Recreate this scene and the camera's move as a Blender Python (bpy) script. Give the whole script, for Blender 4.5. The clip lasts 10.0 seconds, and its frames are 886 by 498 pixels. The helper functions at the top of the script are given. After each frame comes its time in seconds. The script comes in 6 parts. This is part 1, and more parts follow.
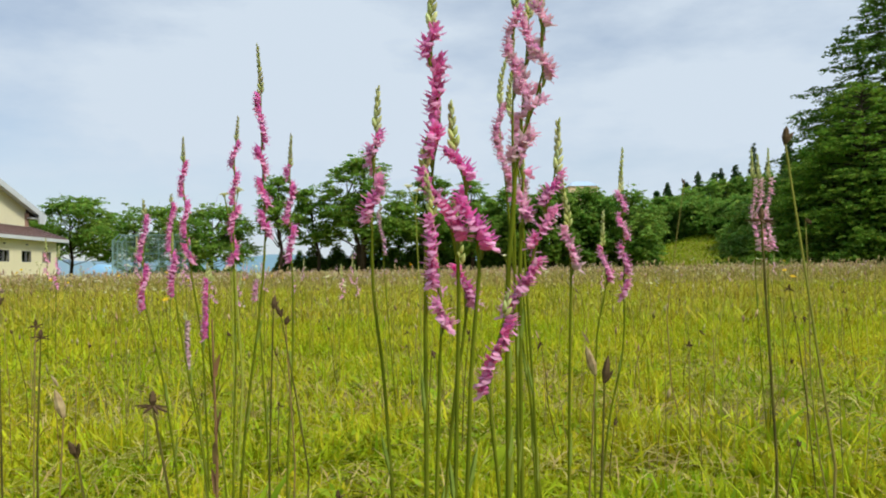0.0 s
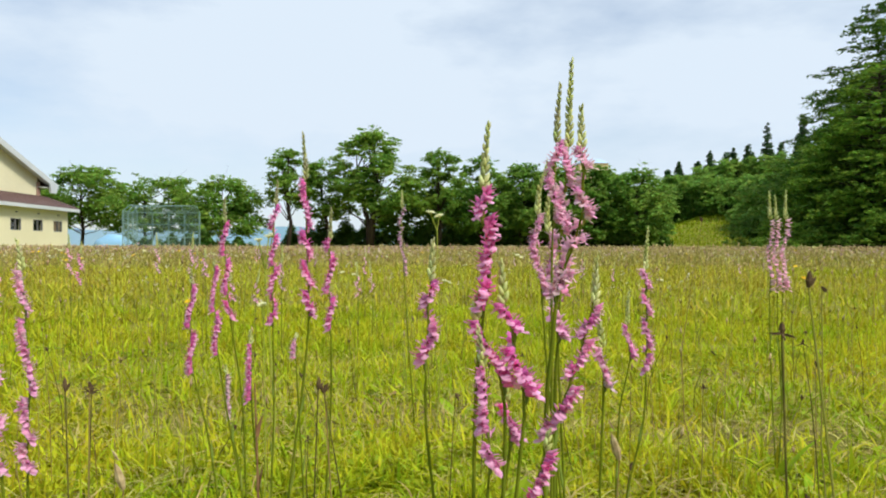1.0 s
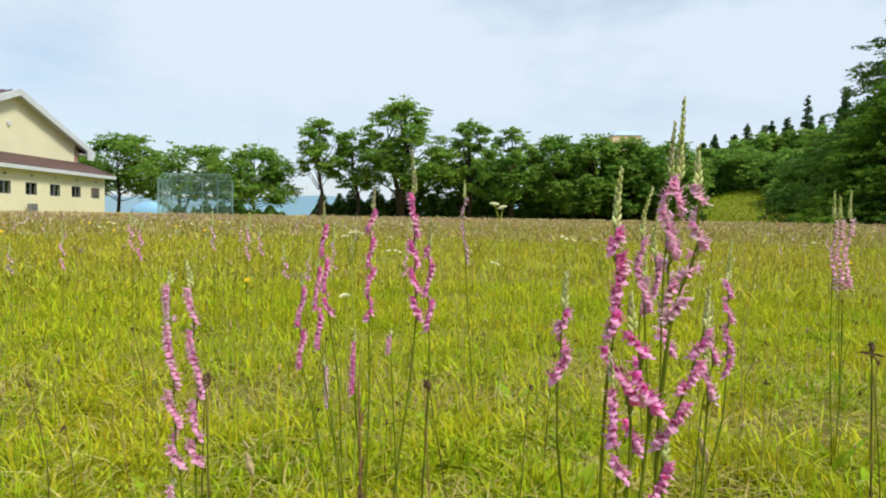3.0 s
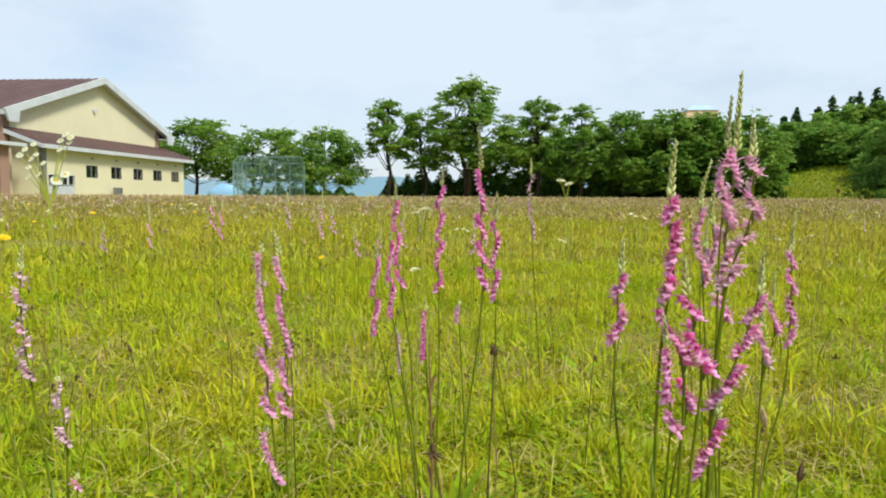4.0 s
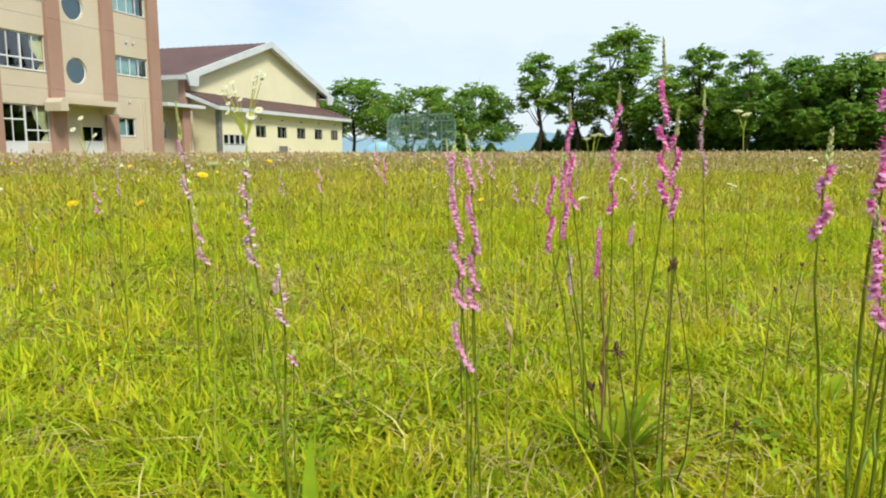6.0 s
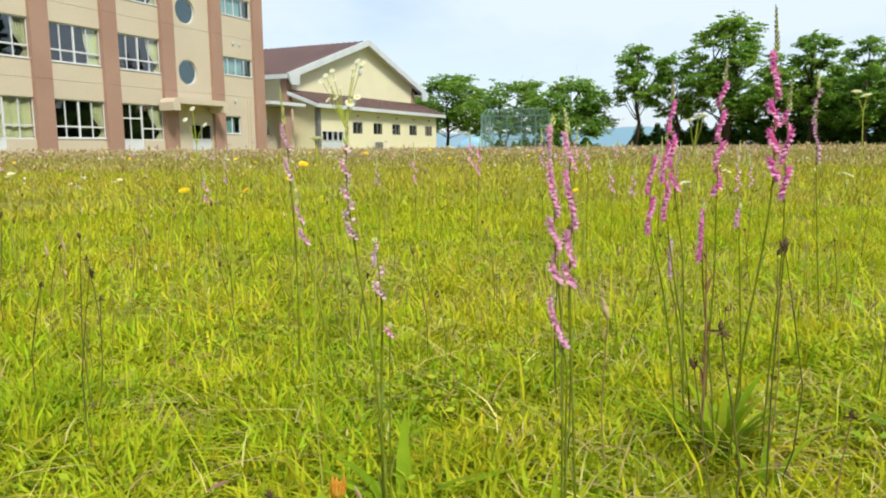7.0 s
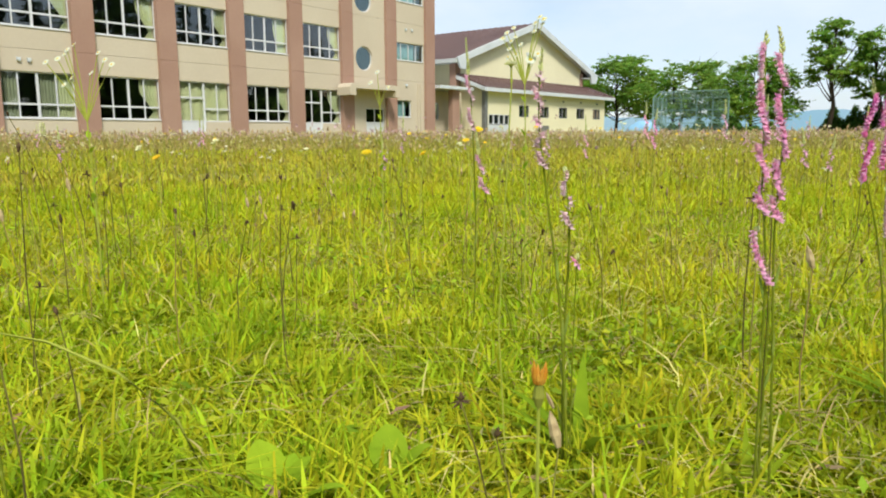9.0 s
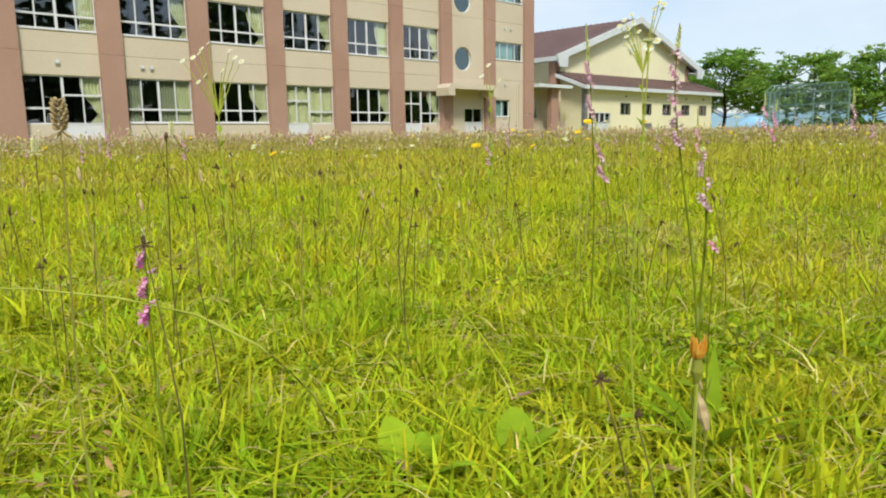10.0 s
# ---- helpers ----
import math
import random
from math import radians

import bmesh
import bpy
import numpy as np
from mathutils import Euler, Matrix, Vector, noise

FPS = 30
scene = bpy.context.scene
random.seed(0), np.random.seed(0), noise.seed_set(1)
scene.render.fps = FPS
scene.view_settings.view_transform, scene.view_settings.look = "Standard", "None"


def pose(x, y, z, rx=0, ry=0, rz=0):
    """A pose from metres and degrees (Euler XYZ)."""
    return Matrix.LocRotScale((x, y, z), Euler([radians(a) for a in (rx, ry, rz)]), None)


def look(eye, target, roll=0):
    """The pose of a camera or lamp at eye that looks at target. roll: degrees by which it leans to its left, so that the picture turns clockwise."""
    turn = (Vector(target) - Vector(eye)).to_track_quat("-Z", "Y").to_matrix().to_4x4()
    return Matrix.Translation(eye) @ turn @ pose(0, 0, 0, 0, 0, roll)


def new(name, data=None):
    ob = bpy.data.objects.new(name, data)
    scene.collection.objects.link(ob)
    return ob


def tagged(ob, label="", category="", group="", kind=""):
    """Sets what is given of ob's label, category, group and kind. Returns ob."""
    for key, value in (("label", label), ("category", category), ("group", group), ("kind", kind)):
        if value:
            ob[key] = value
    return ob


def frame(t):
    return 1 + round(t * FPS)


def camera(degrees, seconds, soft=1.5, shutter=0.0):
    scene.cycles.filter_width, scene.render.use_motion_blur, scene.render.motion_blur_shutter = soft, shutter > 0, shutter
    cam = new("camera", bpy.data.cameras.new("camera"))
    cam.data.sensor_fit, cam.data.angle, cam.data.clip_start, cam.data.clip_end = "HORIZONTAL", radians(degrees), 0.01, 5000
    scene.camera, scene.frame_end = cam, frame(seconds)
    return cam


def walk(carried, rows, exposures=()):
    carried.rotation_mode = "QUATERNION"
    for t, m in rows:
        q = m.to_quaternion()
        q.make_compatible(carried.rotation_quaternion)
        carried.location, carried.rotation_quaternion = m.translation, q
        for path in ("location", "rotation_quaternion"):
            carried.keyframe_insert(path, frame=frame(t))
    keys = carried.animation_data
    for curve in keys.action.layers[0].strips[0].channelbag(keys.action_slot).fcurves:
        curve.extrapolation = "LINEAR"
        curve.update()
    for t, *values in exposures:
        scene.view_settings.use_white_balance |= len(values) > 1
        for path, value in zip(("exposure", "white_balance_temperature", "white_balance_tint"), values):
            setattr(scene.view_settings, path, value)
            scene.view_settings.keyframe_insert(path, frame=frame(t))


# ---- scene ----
cam = camera(63.7, 10.0, 2.0)
PATH = [
    (0, (0.116, -0.102, 0.220), (0.213, 1.895, 0.285), -0.9),
    (0.3, (0.107, -0.108, 0.238), (0.205, 1.889, 0.279), -0.75),
    (0.5, (0.103, -0.114, 0.254), (0.198, 1.883, 0.277), -0.5),
    (0.7, (0.100, -0.118, 0.270), (0.190, 1.880, 0.281), -0.3),
    (1, (0.098, -0.127, 0.290), (0.171, 1.871, 0.285), 0.1),
    (1.5, (0.095, -0.148, 0.303), (0.161, 1.850, 0.250), 0.6),
    (2, (0.085, -0.162, 0.312), (0.175, 1.834, 0.208), 1.0),
    (2.5, (0.060, -0.158, 0.314), (0.131, 1.838, 0.209), 1.0),
    (3, (0.047, -0.161, 0.318), (0.039, 1.838, 0.231), 0.9),
    (3.2, (0.046, -0.163, 0.318), (-0.013, 1.834, 0.242), 0.7),
    (4.5, (0.051, -0.205, 0.312), (-0.190, 1.771, 0.114), 0.4),
    (5, (0.045, -0.208, 0.309), (-0.246, 1.758, 0.092), 0.4),
    (5.5, (0.038, -0.219, 0.295), (-0.386, 1.721, 0.053), 0.0),
    (6, (0.031, -0.213, 0.282), (-0.570, 1.676, 0.016), -0.1),
    (7.3, (0.028, -0.215, 0.266), (-0.862, 1.556, -0.003), -0.3),
    (7.5, (0.022, -0.214, 0.264), (-0.899, 1.543, 0.006), -0.1),
    (8, (0.020, -0.216, 0.259), (-0.993, 1.492, 0.022), 0.0),
    (8.5, (0.021, -0.225, 0.241), (-1.100, 1.407, -0.039), 0.0),
    (9, (0.017, -0.228, 0.234), (-1.203, 1.325, -0.084), -0.2),
    (9.5, (0.012, -0.233, 0.230), (-1.307, 1.238, -0.082), -0.3),
    (10, (0.003, -0.244, 0.223), (-1.418, 1.128, -0.093), -0.9),
]
EXPOSURES = [(0.0, -0.3), (0.6, -0.16), (1.2, -0.1), (2.5, -0.12), (4.5, -0.06), (6.0, 0.04), (8.0, 0.04), (10.0, -0.06)]
walk(cam, [(t, look(eye, target, roll)) for t, eye, target, roll in PATH], EXPOSURES)

# ---- sky and sun ----
SUN_UP, SUN_TURN = radians(50), radians(126)   # high, behind the camera's right shoulder
world = bpy.data.worlds.new("sky")
scene.world = world
world.use_nodes = True
wn, wl = world.node_tree.nodes, world.node_tree.links
wn.clear()
w_out = wn.new("ShaderNodeOutputWorld")
w_bg = wn.new("ShaderNodeBackground")
w_sky = wn.new("ShaderNodeTexSky")
w_sky.sky_type, w_sky.sun_disc, w_sky.sun_elevation, w_sky.sun_rotation = "NISHITA", False, SUN_UP, SUN_TURN
w_gain = wn.new("ShaderNodeVectorMath")
w_gain.operation = "SCALE"
w_gain.inputs["Scale"].default_value = 0.16
w_co = wn.new("ShaderNodeTexCoord")
w_map = wn.new("ShaderNodeMapping")
w_map.inputs["Scale"].default_value = (1.0, 1.0, 2.6)
w_noise = wn.new("ShaderNodeTexNoise")
w_noise.inputs["Scale"].default_value, w_noise.inputs["Detail"].default_value = 1.7, 7.0
w_noise.inputs["Roughness"].default_value = 0.55
w_ramp = wn.new("ShaderNodeValToRGB")
w_ramp.color_ramp.elements[0].position, w_ramp.color_ramp.elements[0].color = 0.40, (0.25, 0.25, 0.25, 1)
w_ramp.color_ramp.elements[1].position, w_ramp.color_ramp.elements[1].color = 0.60, (1, 1, 1, 1)
w_mix = wn.new("ShaderNodeMix")
w_mix.data_type = "RGBA"
w_mix.inputs["B"].default_value = (0.80, 0.92, 1.05, 1)     # thin bright cloud
wl.new(w_co.outputs["Generated"], w_map.inputs["Vector"])
wl.new(w_map.outputs["Vector"], w_noise.inputs["Vector"])
wl.new(w_noise.outputs["Fac"], w_ramp.inputs["Fac"])
wl.new(w_ramp.outputs["Color"], w_mix.inputs["Factor"])
wl.new(w_sky.outputs["Color"], w_gain.inputs[0])
wl.new(w_gain.outputs["Vector"], w_mix.inputs["A"])
wl.new(w_mix.outputs["Result"], w_bg.inputs["Color"])
wl.new(w_bg.outputs["Background"], w_out.inputs["Surface"])
w_bg.inputs["Strength"].default_value = 1.0

sun_data = bpy.data.lights.new("sun", "SUN")
sun_data.energy, sun_data.angle, sun_data.color = 4.4, radians(12), (1.0, 0.95, 0.83)
sun = new("sun", sun_data)
sun.matrix_world = look((0, 0, 40), Vector((0, 0, 40)) - Vector((math.sin(SUN_TURN) * math.cos(SUN_UP), math.cos(SUN_TURN) * math.cos(SUN_UP), math.sin(SUN_UP))))


# ---- materials ----
def material(name, color, rough=0.7, second=None, scale=5.0, random_by="", spread=0.25, bump=0.0, bump_scale=40.0,
             metal=0.0, translucent=0.0, detail=6.0, stretch=(1, 1, 1), fine=None, spec=0.15):
    """A surface whose colour wanders between color and second by a noise at real size, and from piece to piece by random_by."""
    m = bpy.data.materials.new(name)
    m.use_nodes = True
    nt = m.node_tree
    n, l = nt.nodes, nt.links
    bsdf = n["Principled BSDF"]
    bsdf.inputs["Roughness"].default_value = rough
    bsdf.inputs["Metallic"].default_value = metal
    bsdf.inputs["Specular IOR Level"].default_value = spec
    co = n.new("ShaderNodeTexCoord")
    mp = n.new("ShaderNodeMapping")
    mp.inputs["Scale"].default_value = stretch
    l.new(co.outputs["Object"], mp.inputs["Vector"])
    no = n.new("ShaderNodeTexNoise")
    no.inputs["Scale"].default_value, no.inputs["Detail"].default_value = scale, detail
    l.new(mp.outputs["Vector"], no.inputs["Vector"])
    ramp = n.new("ShaderNodeValToRGB")
    ramp.color_ramp.elements[0].position, ramp.color_ramp.elements[1].position = 0.35, 0.65
    ramp.color_ramp.elements[0].color = (*color, 1)
    ramp.color_ramp.elements[1].color = (*(second or [c * 0.85 for c in color]), 1)
    l.new(no.outputs["Fac"], ramp.inputs["Fac"])
    out = ramp.outputs["Color"]
    if fine:
        no2 = n.new("ShaderNodeTexNoise")
        no2.inputs["Scale"].default_value, no2.inputs["Detail"].default_value = fine[0], 3.0
        l.new(mp.outputs["Vector"], no2.inputs["Vector"])
        mr = n.new("ShaderNodeMapRange")
        mr.inputs["To Min"].default_value, mr.inputs["To Max"].default_value = 1 - fine[1], 1 + fine[1]
        l.new(no2.outputs["Fac"], mr.inputs["Value"])
        mu = n.new("ShaderNodeVectorMath")
        mu.operation = "SCALE"
        l.new(out, mu.inputs[0])
        l.new(mr.outputs["Result"], mu.inputs["Scale"])
        out = mu.outputs["Vector"]
    if random_by:
        src = n.new("ShaderNodeNewGeometry").outputs["Random Per Island"] if random_by == "island" else n.new("ShaderNodeObjectInfo").outputs["Random"]
        mr = n.new("ShaderNodeMapRange")
        mr.inputs["To Min"].default_value, mr.inputs["To Max"].default_value = 1 - spread, 1 + spread
        l.new(src, mr.inputs["Value"])
        hs = n.new("ShaderNodeHueSaturation")
        mh = n.new("ShaderNodeMapRange")
        mh.inputs["To Min"].default_value, mh.inputs["To Max"].default_value = 0.5 - spread * 0.09, 0.5 + spread * 0.09
        ms = n.new("ShaderNodeMath")
        ms.operation = "PINGPONG"
        ms.inputs[1].default_value = 0.137
        l.new(src, ms.inputs[0])
        mm = n.new("ShaderNodeMath")
        mm.operation = "DIVIDE"
        mm.inputs[1].default_value = 0.137
        l.new(ms.outputs[0], mm.inputs[0])
        l.new(mm.outputs[0], mh.inputs["Value"])
        l.new(mh.outputs["Result"], hs.inputs["Hue"])
        l.new(mr.outputs["Result"], hs.inputs["Value"])
        l.new(out, hs.inputs["Color"])
        out = hs.outputs["Color"]
    l.new(out, bsdf.inputs["Base Color"])
    if bump:
        nb = n.new("ShaderNodeTexNoise")
        nb.inputs["Scale"].default_value, nb.inputs["Detail"].default_value = bump_scale, 5.0
        l.new(mp.outputs["Vector"], nb.inputs["Vector"])
        bu = n.new("ShaderNodeBump")
        bu.inputs["Strength"].default_value, bu.inputs["Distance"].default_value = bump, 0.02
        l.new(nb.outputs["Fac"], bu.inputs["Height"])
        l.new(bu.outputs["Normal"], bsdf.inputs["Normal"])
    if translucent:
        tr = n.new("ShaderNodeBsdfTranslucent")
        l.new(out, tr.inputs["Color"])
        mx = n.new("ShaderNodeMixShader")
        mx.inputs["Fac"].default_value = translucent
        l.new(bsdf.outputs["BSDF"], mx.inputs[1])
        l.new(tr.outputs["BSDF"], mx.inputs[2])
        l.new(mx.outputs["Shader"], n["Material Output"].inputs["Surface"])
    return m


def glass_material(name, tint, ior, gloss=(1, 1, 1)):
    m = bpy.data.materials.new(name)
    m.use_nodes = True
    n, l = m.node_tree.nodes, m.node_tree.links
    n.remove(n["Principled BSDF"])
    fr, tr, gl, mx = (n.new("ShaderNode" + k) for k in ("Fresnel", "BsdfTransparent", "BsdfGlossy", "MixShader"))
    fr.inputs["IOR"].default_value = ior
    tr.inputs["Color"].default_value = (*tint, 1)
    gl.inputs["Roughness"].default_value = 0.015
    gl.inputs["Color"].default_value = (*gloss, 1)
    l.new(fr.outputs["Fac"], mx.inputs["Fac"])
    l.new(tr.outputs["BSDF"], mx.inputs[1])
    l.new(gl.outputs["BSDF"], mx.inputs[2])
    l.new(mx.outputs["Shader"], n["Material Output"].inputs["Surface"])
    return m


M_SOIL = material("soil_and_thatch", (0.17, 0.145, 0.04), 0.95, (0.30, 0.31, 0.035), 4.0, fine=(110, 0.6), bump=0.6, bump_scale=80)
M_GRASS = material("lawn_grass_blade", (0.35, 0.44, 0.011), 0.65, (0.54, 0.53, 0.02), 3.2, "island", 0.36, translucent=0.4, detail=3.0)
M_LUSH = material("lush_lawn_blade", (0.31, 0.41, 0.011), 0.65, (0.45, 0.49, 0.018), 4.0, "island", 0.36, translucent=0.35, detail=3.0)
M_MEADOW = material("meadow_grass_blade", (0.385, 0.415, 0.016), 0.6, (0.45, 0.40, 0.034), 0.5, "island", 0.35, translucent=0.3)
M_FARGRASS = material("far_meadow_grass", (0.385, 0.36, 0.045), 0.7, (0.40, 0.32, 0.10), 0.12, "island", 0.35, translucent=0.25)
M_WEED = material("low_weed_leaf", (0.26, 0.35, 0.015), 0.6, (0.34, 0.41, 0.02), 12, "island", 0.35, translucent=0.35)
M_STRAW = material("dry_straw", (0.50, 0.43, 0.14), 0.8, (0.34, 0.27, 0.09), 20, "island", 0.35)
M_SEED = material("brown_seed_head", (0.36, 0.28, 0.12), 0.85, (0.44, 0.34, 0.17), 6, "island", 0.45)
M_STALK = material("olive_stalk", (0.22, 0.24, 0.04), 0.6, (0.28, 0.20, 0.07), 4, "island", 0.3)
M_WALL = material("beige_render", (0.55, 0.485, 0.375), 0.85, (0.515, 0.45, 0.345), 0.35, fine=(7, 0.05), bump=0.15, bump_scale=120)
M_PILLAR = material("terracotta_render", (0.37, 0.235, 0.18), 0.85, (0.34, 0.21, 0.16), 0.5, fine=(9, 0.06), bump=0.2, bump_scale=120)
M_GYM = material("pale_yellow_render", (0.73, 0.69, 0.475), 0.85, (0.69, 0.65, 0.445), 0.3, fine=(5, 0.05), bump=0.12, bump_scale=100)
M_ROOF = material("brown_metal_roof", (0.125, 0.08, 0.076), 0.5, (0.17, 0.11, 0.10), 0.5, stretch=(1, 0.25, 1), fine=(14, 0.12))
M_FASCIA = material("grey_white_fascia", (0.58, 0.62, 0.64), 0.6, (0.52, 0.56, 0.58), 1.0, fine=(12, 0.05))
M_FRAME = material("white_window_frame", (0.62, 0.64, 0.66), 0.45, (0.58, 0.6, 0.62), 2.0)
M_CURTAIN = material("pale_green_curtain", (0.70, 0.76, 0.48), 0.9, (0.63, 0.70, 0.42), 3.0, translucent=0.3, random_by="object", spread=0.12)
M_TEALCURTAIN = material("teal_blind", (0.34, 0.47, 0.46), 0.8, (0.30, 0.43, 0.43), 3.0)
M_LACE = material("grey_lace_curtain", (0.34, 0.38, 0.26), 0.9, (0.28, 0.33, 0.22), 3.0, translucent=0.2)
# near-black stands in for the shade of unlit rooms seen through glass
M_ROOM = material("unlit_room_shade", (0.045, 0.045, 0.04), 0.9, (0.035, 0.035, 0.03), 1.0)
M_GLASS = glass_material("window_glass", (0.93, 0.96, 0.95), 2.15)
M_TEALGLASS = glass_material("teal_glass", (0.66, 0.82, 0.82), 2.6, (0.72, 0.92, 0.92))
M_BARK = material("tree_bark", (0.075, 0.055, 0.04), 0.9, (0.045, 0.035, 0.025), 6, bump=0.6, bump_scale=25, stretch=(1, 1, 0.3))
M_LEAF = material("broad_leaf", (0.18, 0.34, 0.055), 0.6, (0.29, 0.43, 0.07), 0.35, "island", 0.35, translucent=0.5)
M_LEAFDARK = material("dark_leaf", (0.17, 0.33, 0.055), 0.6, (0.27, 0.42, 0.075), 0.3, "island", 0.35, translucent=0.5)
M_NEEDLE = material("cedar_needle", (0.045, 0.10, 0.035), 0.7, (0.07, 0.14, 0.045), 0.4, "island", 0.4, translucent=0.15)
M_HEDGE = material("shrub_leaf", (0.07, 0.15, 0.02), 0.6, (0.10, 0.19, 0.03), 0.8, "island", 0.4, translucent=0.25)
M_NET = material("green_net_steel", (0.20, 0.34, 0.33), 0.5, (0.26, 0.38, 0.36), 3.0, metal=0.2)
# distance haze is put into the hills' blue base colour
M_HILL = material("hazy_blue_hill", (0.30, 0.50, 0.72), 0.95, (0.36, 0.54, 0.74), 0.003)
M_PEACH = material("peach_wall", (0.85, 0.62, 0.42), 0.85, (0.80, 0.58, 0.40), 0.2)
M_PALEBLUE = material("pale_blue_roof", (0.40, 0.55, 0.72), 0.7, (0.44, 0.58, 0.74), 0.2)
M_METALDARK = material("grey_steel", (0.28, 0.29, 0.29), 0.5, (0.2, 0.2, 0.2), 5.0, metal=0.5)
M_TARP = material("sky_blue_sheet", (0.30, 0.54, 0.76), 0.6, (0.25, 0.48, 0.72), 1.2, bump=0.4, bump_scale=4)


# ---- builders ----
def mesh_np(name, verts, faces):
    """A mesh from arrays: verts (n, 3), faces (m, k) all of k corners."""
    me = bpy.data.meshes.new(name)
    k = faces.shape[1]
    me.vertices.add(len(verts))
    me.vertices.foreach_set("co", np.ascontiguousarray(verts, dtype=np.float32).ravel())
    me.loops.add(faces.size)
    me.loops.foreach_set("vertex_index", np.ascontiguousarray(faces, dtype=np.int32).ravel())
    me.polygons.add(len(faces))
    me.polygons.foreach_set("loop_start", np.arange(0, faces.size, k, dtype=np.int32))
    me.update(calc_edges=True)
    return me


def thing(name, x, y, z=0.0):
    ob = new(name)
    ob.empty_display_size = 0.1
    ob.matrix_basis = Matrix.Translation((x, y, z))
    return ob


def world_of(ob):
    m = ob.matrix_basis.copy()
    while ob.parent:
        m = ob.parent.matrix_basis @ ob.matrix_parent_inverse @ m
        ob = ob.parent
    return m


def part(name, shape, mat, parent=None, label="", smooth=False, local=False):
    """Links a bmesh or mesh, in world coordinates unless local, as one object under parent."""
    me = shape
    if isinstance(shape, bmesh.types.BMesh):
        me = bpy.data.meshes.new(name)
        shape.to_mesh(me)
        shape.free()
    if mat and not me.materials:
        me.materials.append(mat)
    if smooth:
        me.polygons.foreach_set("use_smooth", [True] * len(me.polygons))
    ob = new(name, me)
    if parent:
        ob.parent = parent
        if not local:
            ob.matrix_parent_inverse = world_of(parent).inverted()
    return tagged(ob, label)


def box(bm, x0, x1, y0, y1, z0, z1):
    v = [bm.verts.new((x, y, z)) for x in (x0, x1) for y in (y0, y1) for z in (z0, z1)]
    for f in ((0, 1, 3, 2), (4, 6, 7, 5), (0, 4, 5, 1), (2, 3, 7, 6), (0, 2, 6, 4), (1, 5, 7, 3)):
        bm.faces.new([v[i] for i in f])


def boxes(*rows):
    bm = bmesh.new()
    for r in rows:
        box(bm, *r)
    return bm


def prism(bm, outline, axis, a, b):
    """An outline of (u, v) drawn out along axis from a to b; for x: u = y, v = z; for y: u = x, v = z."""
    at = (lambda u, v, w: (w, u, v)) if axis == "x" else (lambda u, v, w: (u, w, v))
    lo = [bm.verts.new(at(u, v, a)) for u, v in outline]
    hi = [bm.verts.new(at(u, v, b)) for u, v in outline]
    n = len(outline)
    for i in range(n):
        bm.faces.new((lo[i], lo[(i + 1) % n], hi[(i + 1) % n], hi[i]))
    bm.faces.new(lo[::-1])
    bm.faces.new(hi)
    bmesh.ops.recalc_face_normals(bm, faces=bm.faces)


def tube(bm, points, radii, sides=6):
    """A tapered tube through points."""
    pts = [Vector(p) for p in points]
    rings = []
    for i, p in enumerate(pts):
        d = (pts[min(i + 1, len(pts) - 1)] - pts[max(i - 1, 0)]).normalized()
        u = d.orthogonal().normalized() if abs(d.z) < 0.9 else d.cross(Vector((0, 1, 0))).normalized()
        w = d.cross(u)
        rings.append([bm.verts.new(p + radii[i] * (math.cos(a) * u + math.sin(a) * w)) for a in (2 * math.pi * k / sides for k in range(sides))])
    for a, b in zip(rings, rings[1:]):
        for k in range(sides):
            bm.faces.new((a[k], a[(k + 1) % sides], b[(k + 1) % sides], b[k]))
    bm.faces.new(rings[0][::-1])
    bm.faces.new(rings[-1])


def quads(name, centre, size, rng, upward=0.6, aspect=0.6):
    """Many small leaf-shaped rhombs, more or less lying flat."""
    n = len(centre)
    nor = rng.normal(size=(n, 3))
    nor[:, 2] = np.abs(nor[:, 2]) + upward * 2
    nor /= np.linalg.norm(nor, axis=1)[:, None]
    t = np.cross(nor, rng.normal(size=(n, 3)))
    t /= np.linalg.norm(t, axis=1)[:, None] + 1e-9
    b = np.cross(nor, t)
    s = (size * rng.uniform(0.6, 1.4, n))[:, None]
    sag = nor * s * 0.18
    v = np.stack([centre - t * s, centre + b * s * aspect + sag, centre + t * s, centre - b * s * aspect + sag], 1).reshape(-1, 3)
    i = np.arange(n)[:, None] * 4
    return mesh_np(name, v, np.concatenate([i + [0, 1, 2], i + [0, 2, 3]], 0))


# ---- ground ----
def ground_height(x, y):
    """Flat field; a grassy bank rises beyond the far right corner."""
    d = np.hypot((x - 42) / 19.0, (y - 96) / 20.0)
    return 5.2 * np.clip(1 - d, 0, 1)


gx = np.concatenate([[-3000, -1200, -500, -200, -110], np.arange(-80, 81, 2.5), [110, 200, 500, 1200, 3000]])
gy = np.concatenate([[-3000, -1200, -500, -200, -100], np.arange(-60, 121, 2.5), [160, 260, 600, 1400, 3000]])
GX, GY = np.meshgrid(gx, gy, indexing="ij")
gv = np.stack([GX, GY, ground_height(GX, GY)], -1).reshape(-1, 3)
ni, nj = GX.shape
gi = (np.arange(ni - 1)[:, None] * nj + np.arange(nj - 1)[None, :]).reshape(-1, 1)
ground = part("ground", mesh_np("ground", gv, gi + np.array([[0, nj, nj + 1, 1]])), M_SOIL, smooth=True)
tagged(ground, "flat meadow ground of soil and short thatch", "ground", kind="structure")

E0 = np.array([0.04, -0.2])     # middle of the walk


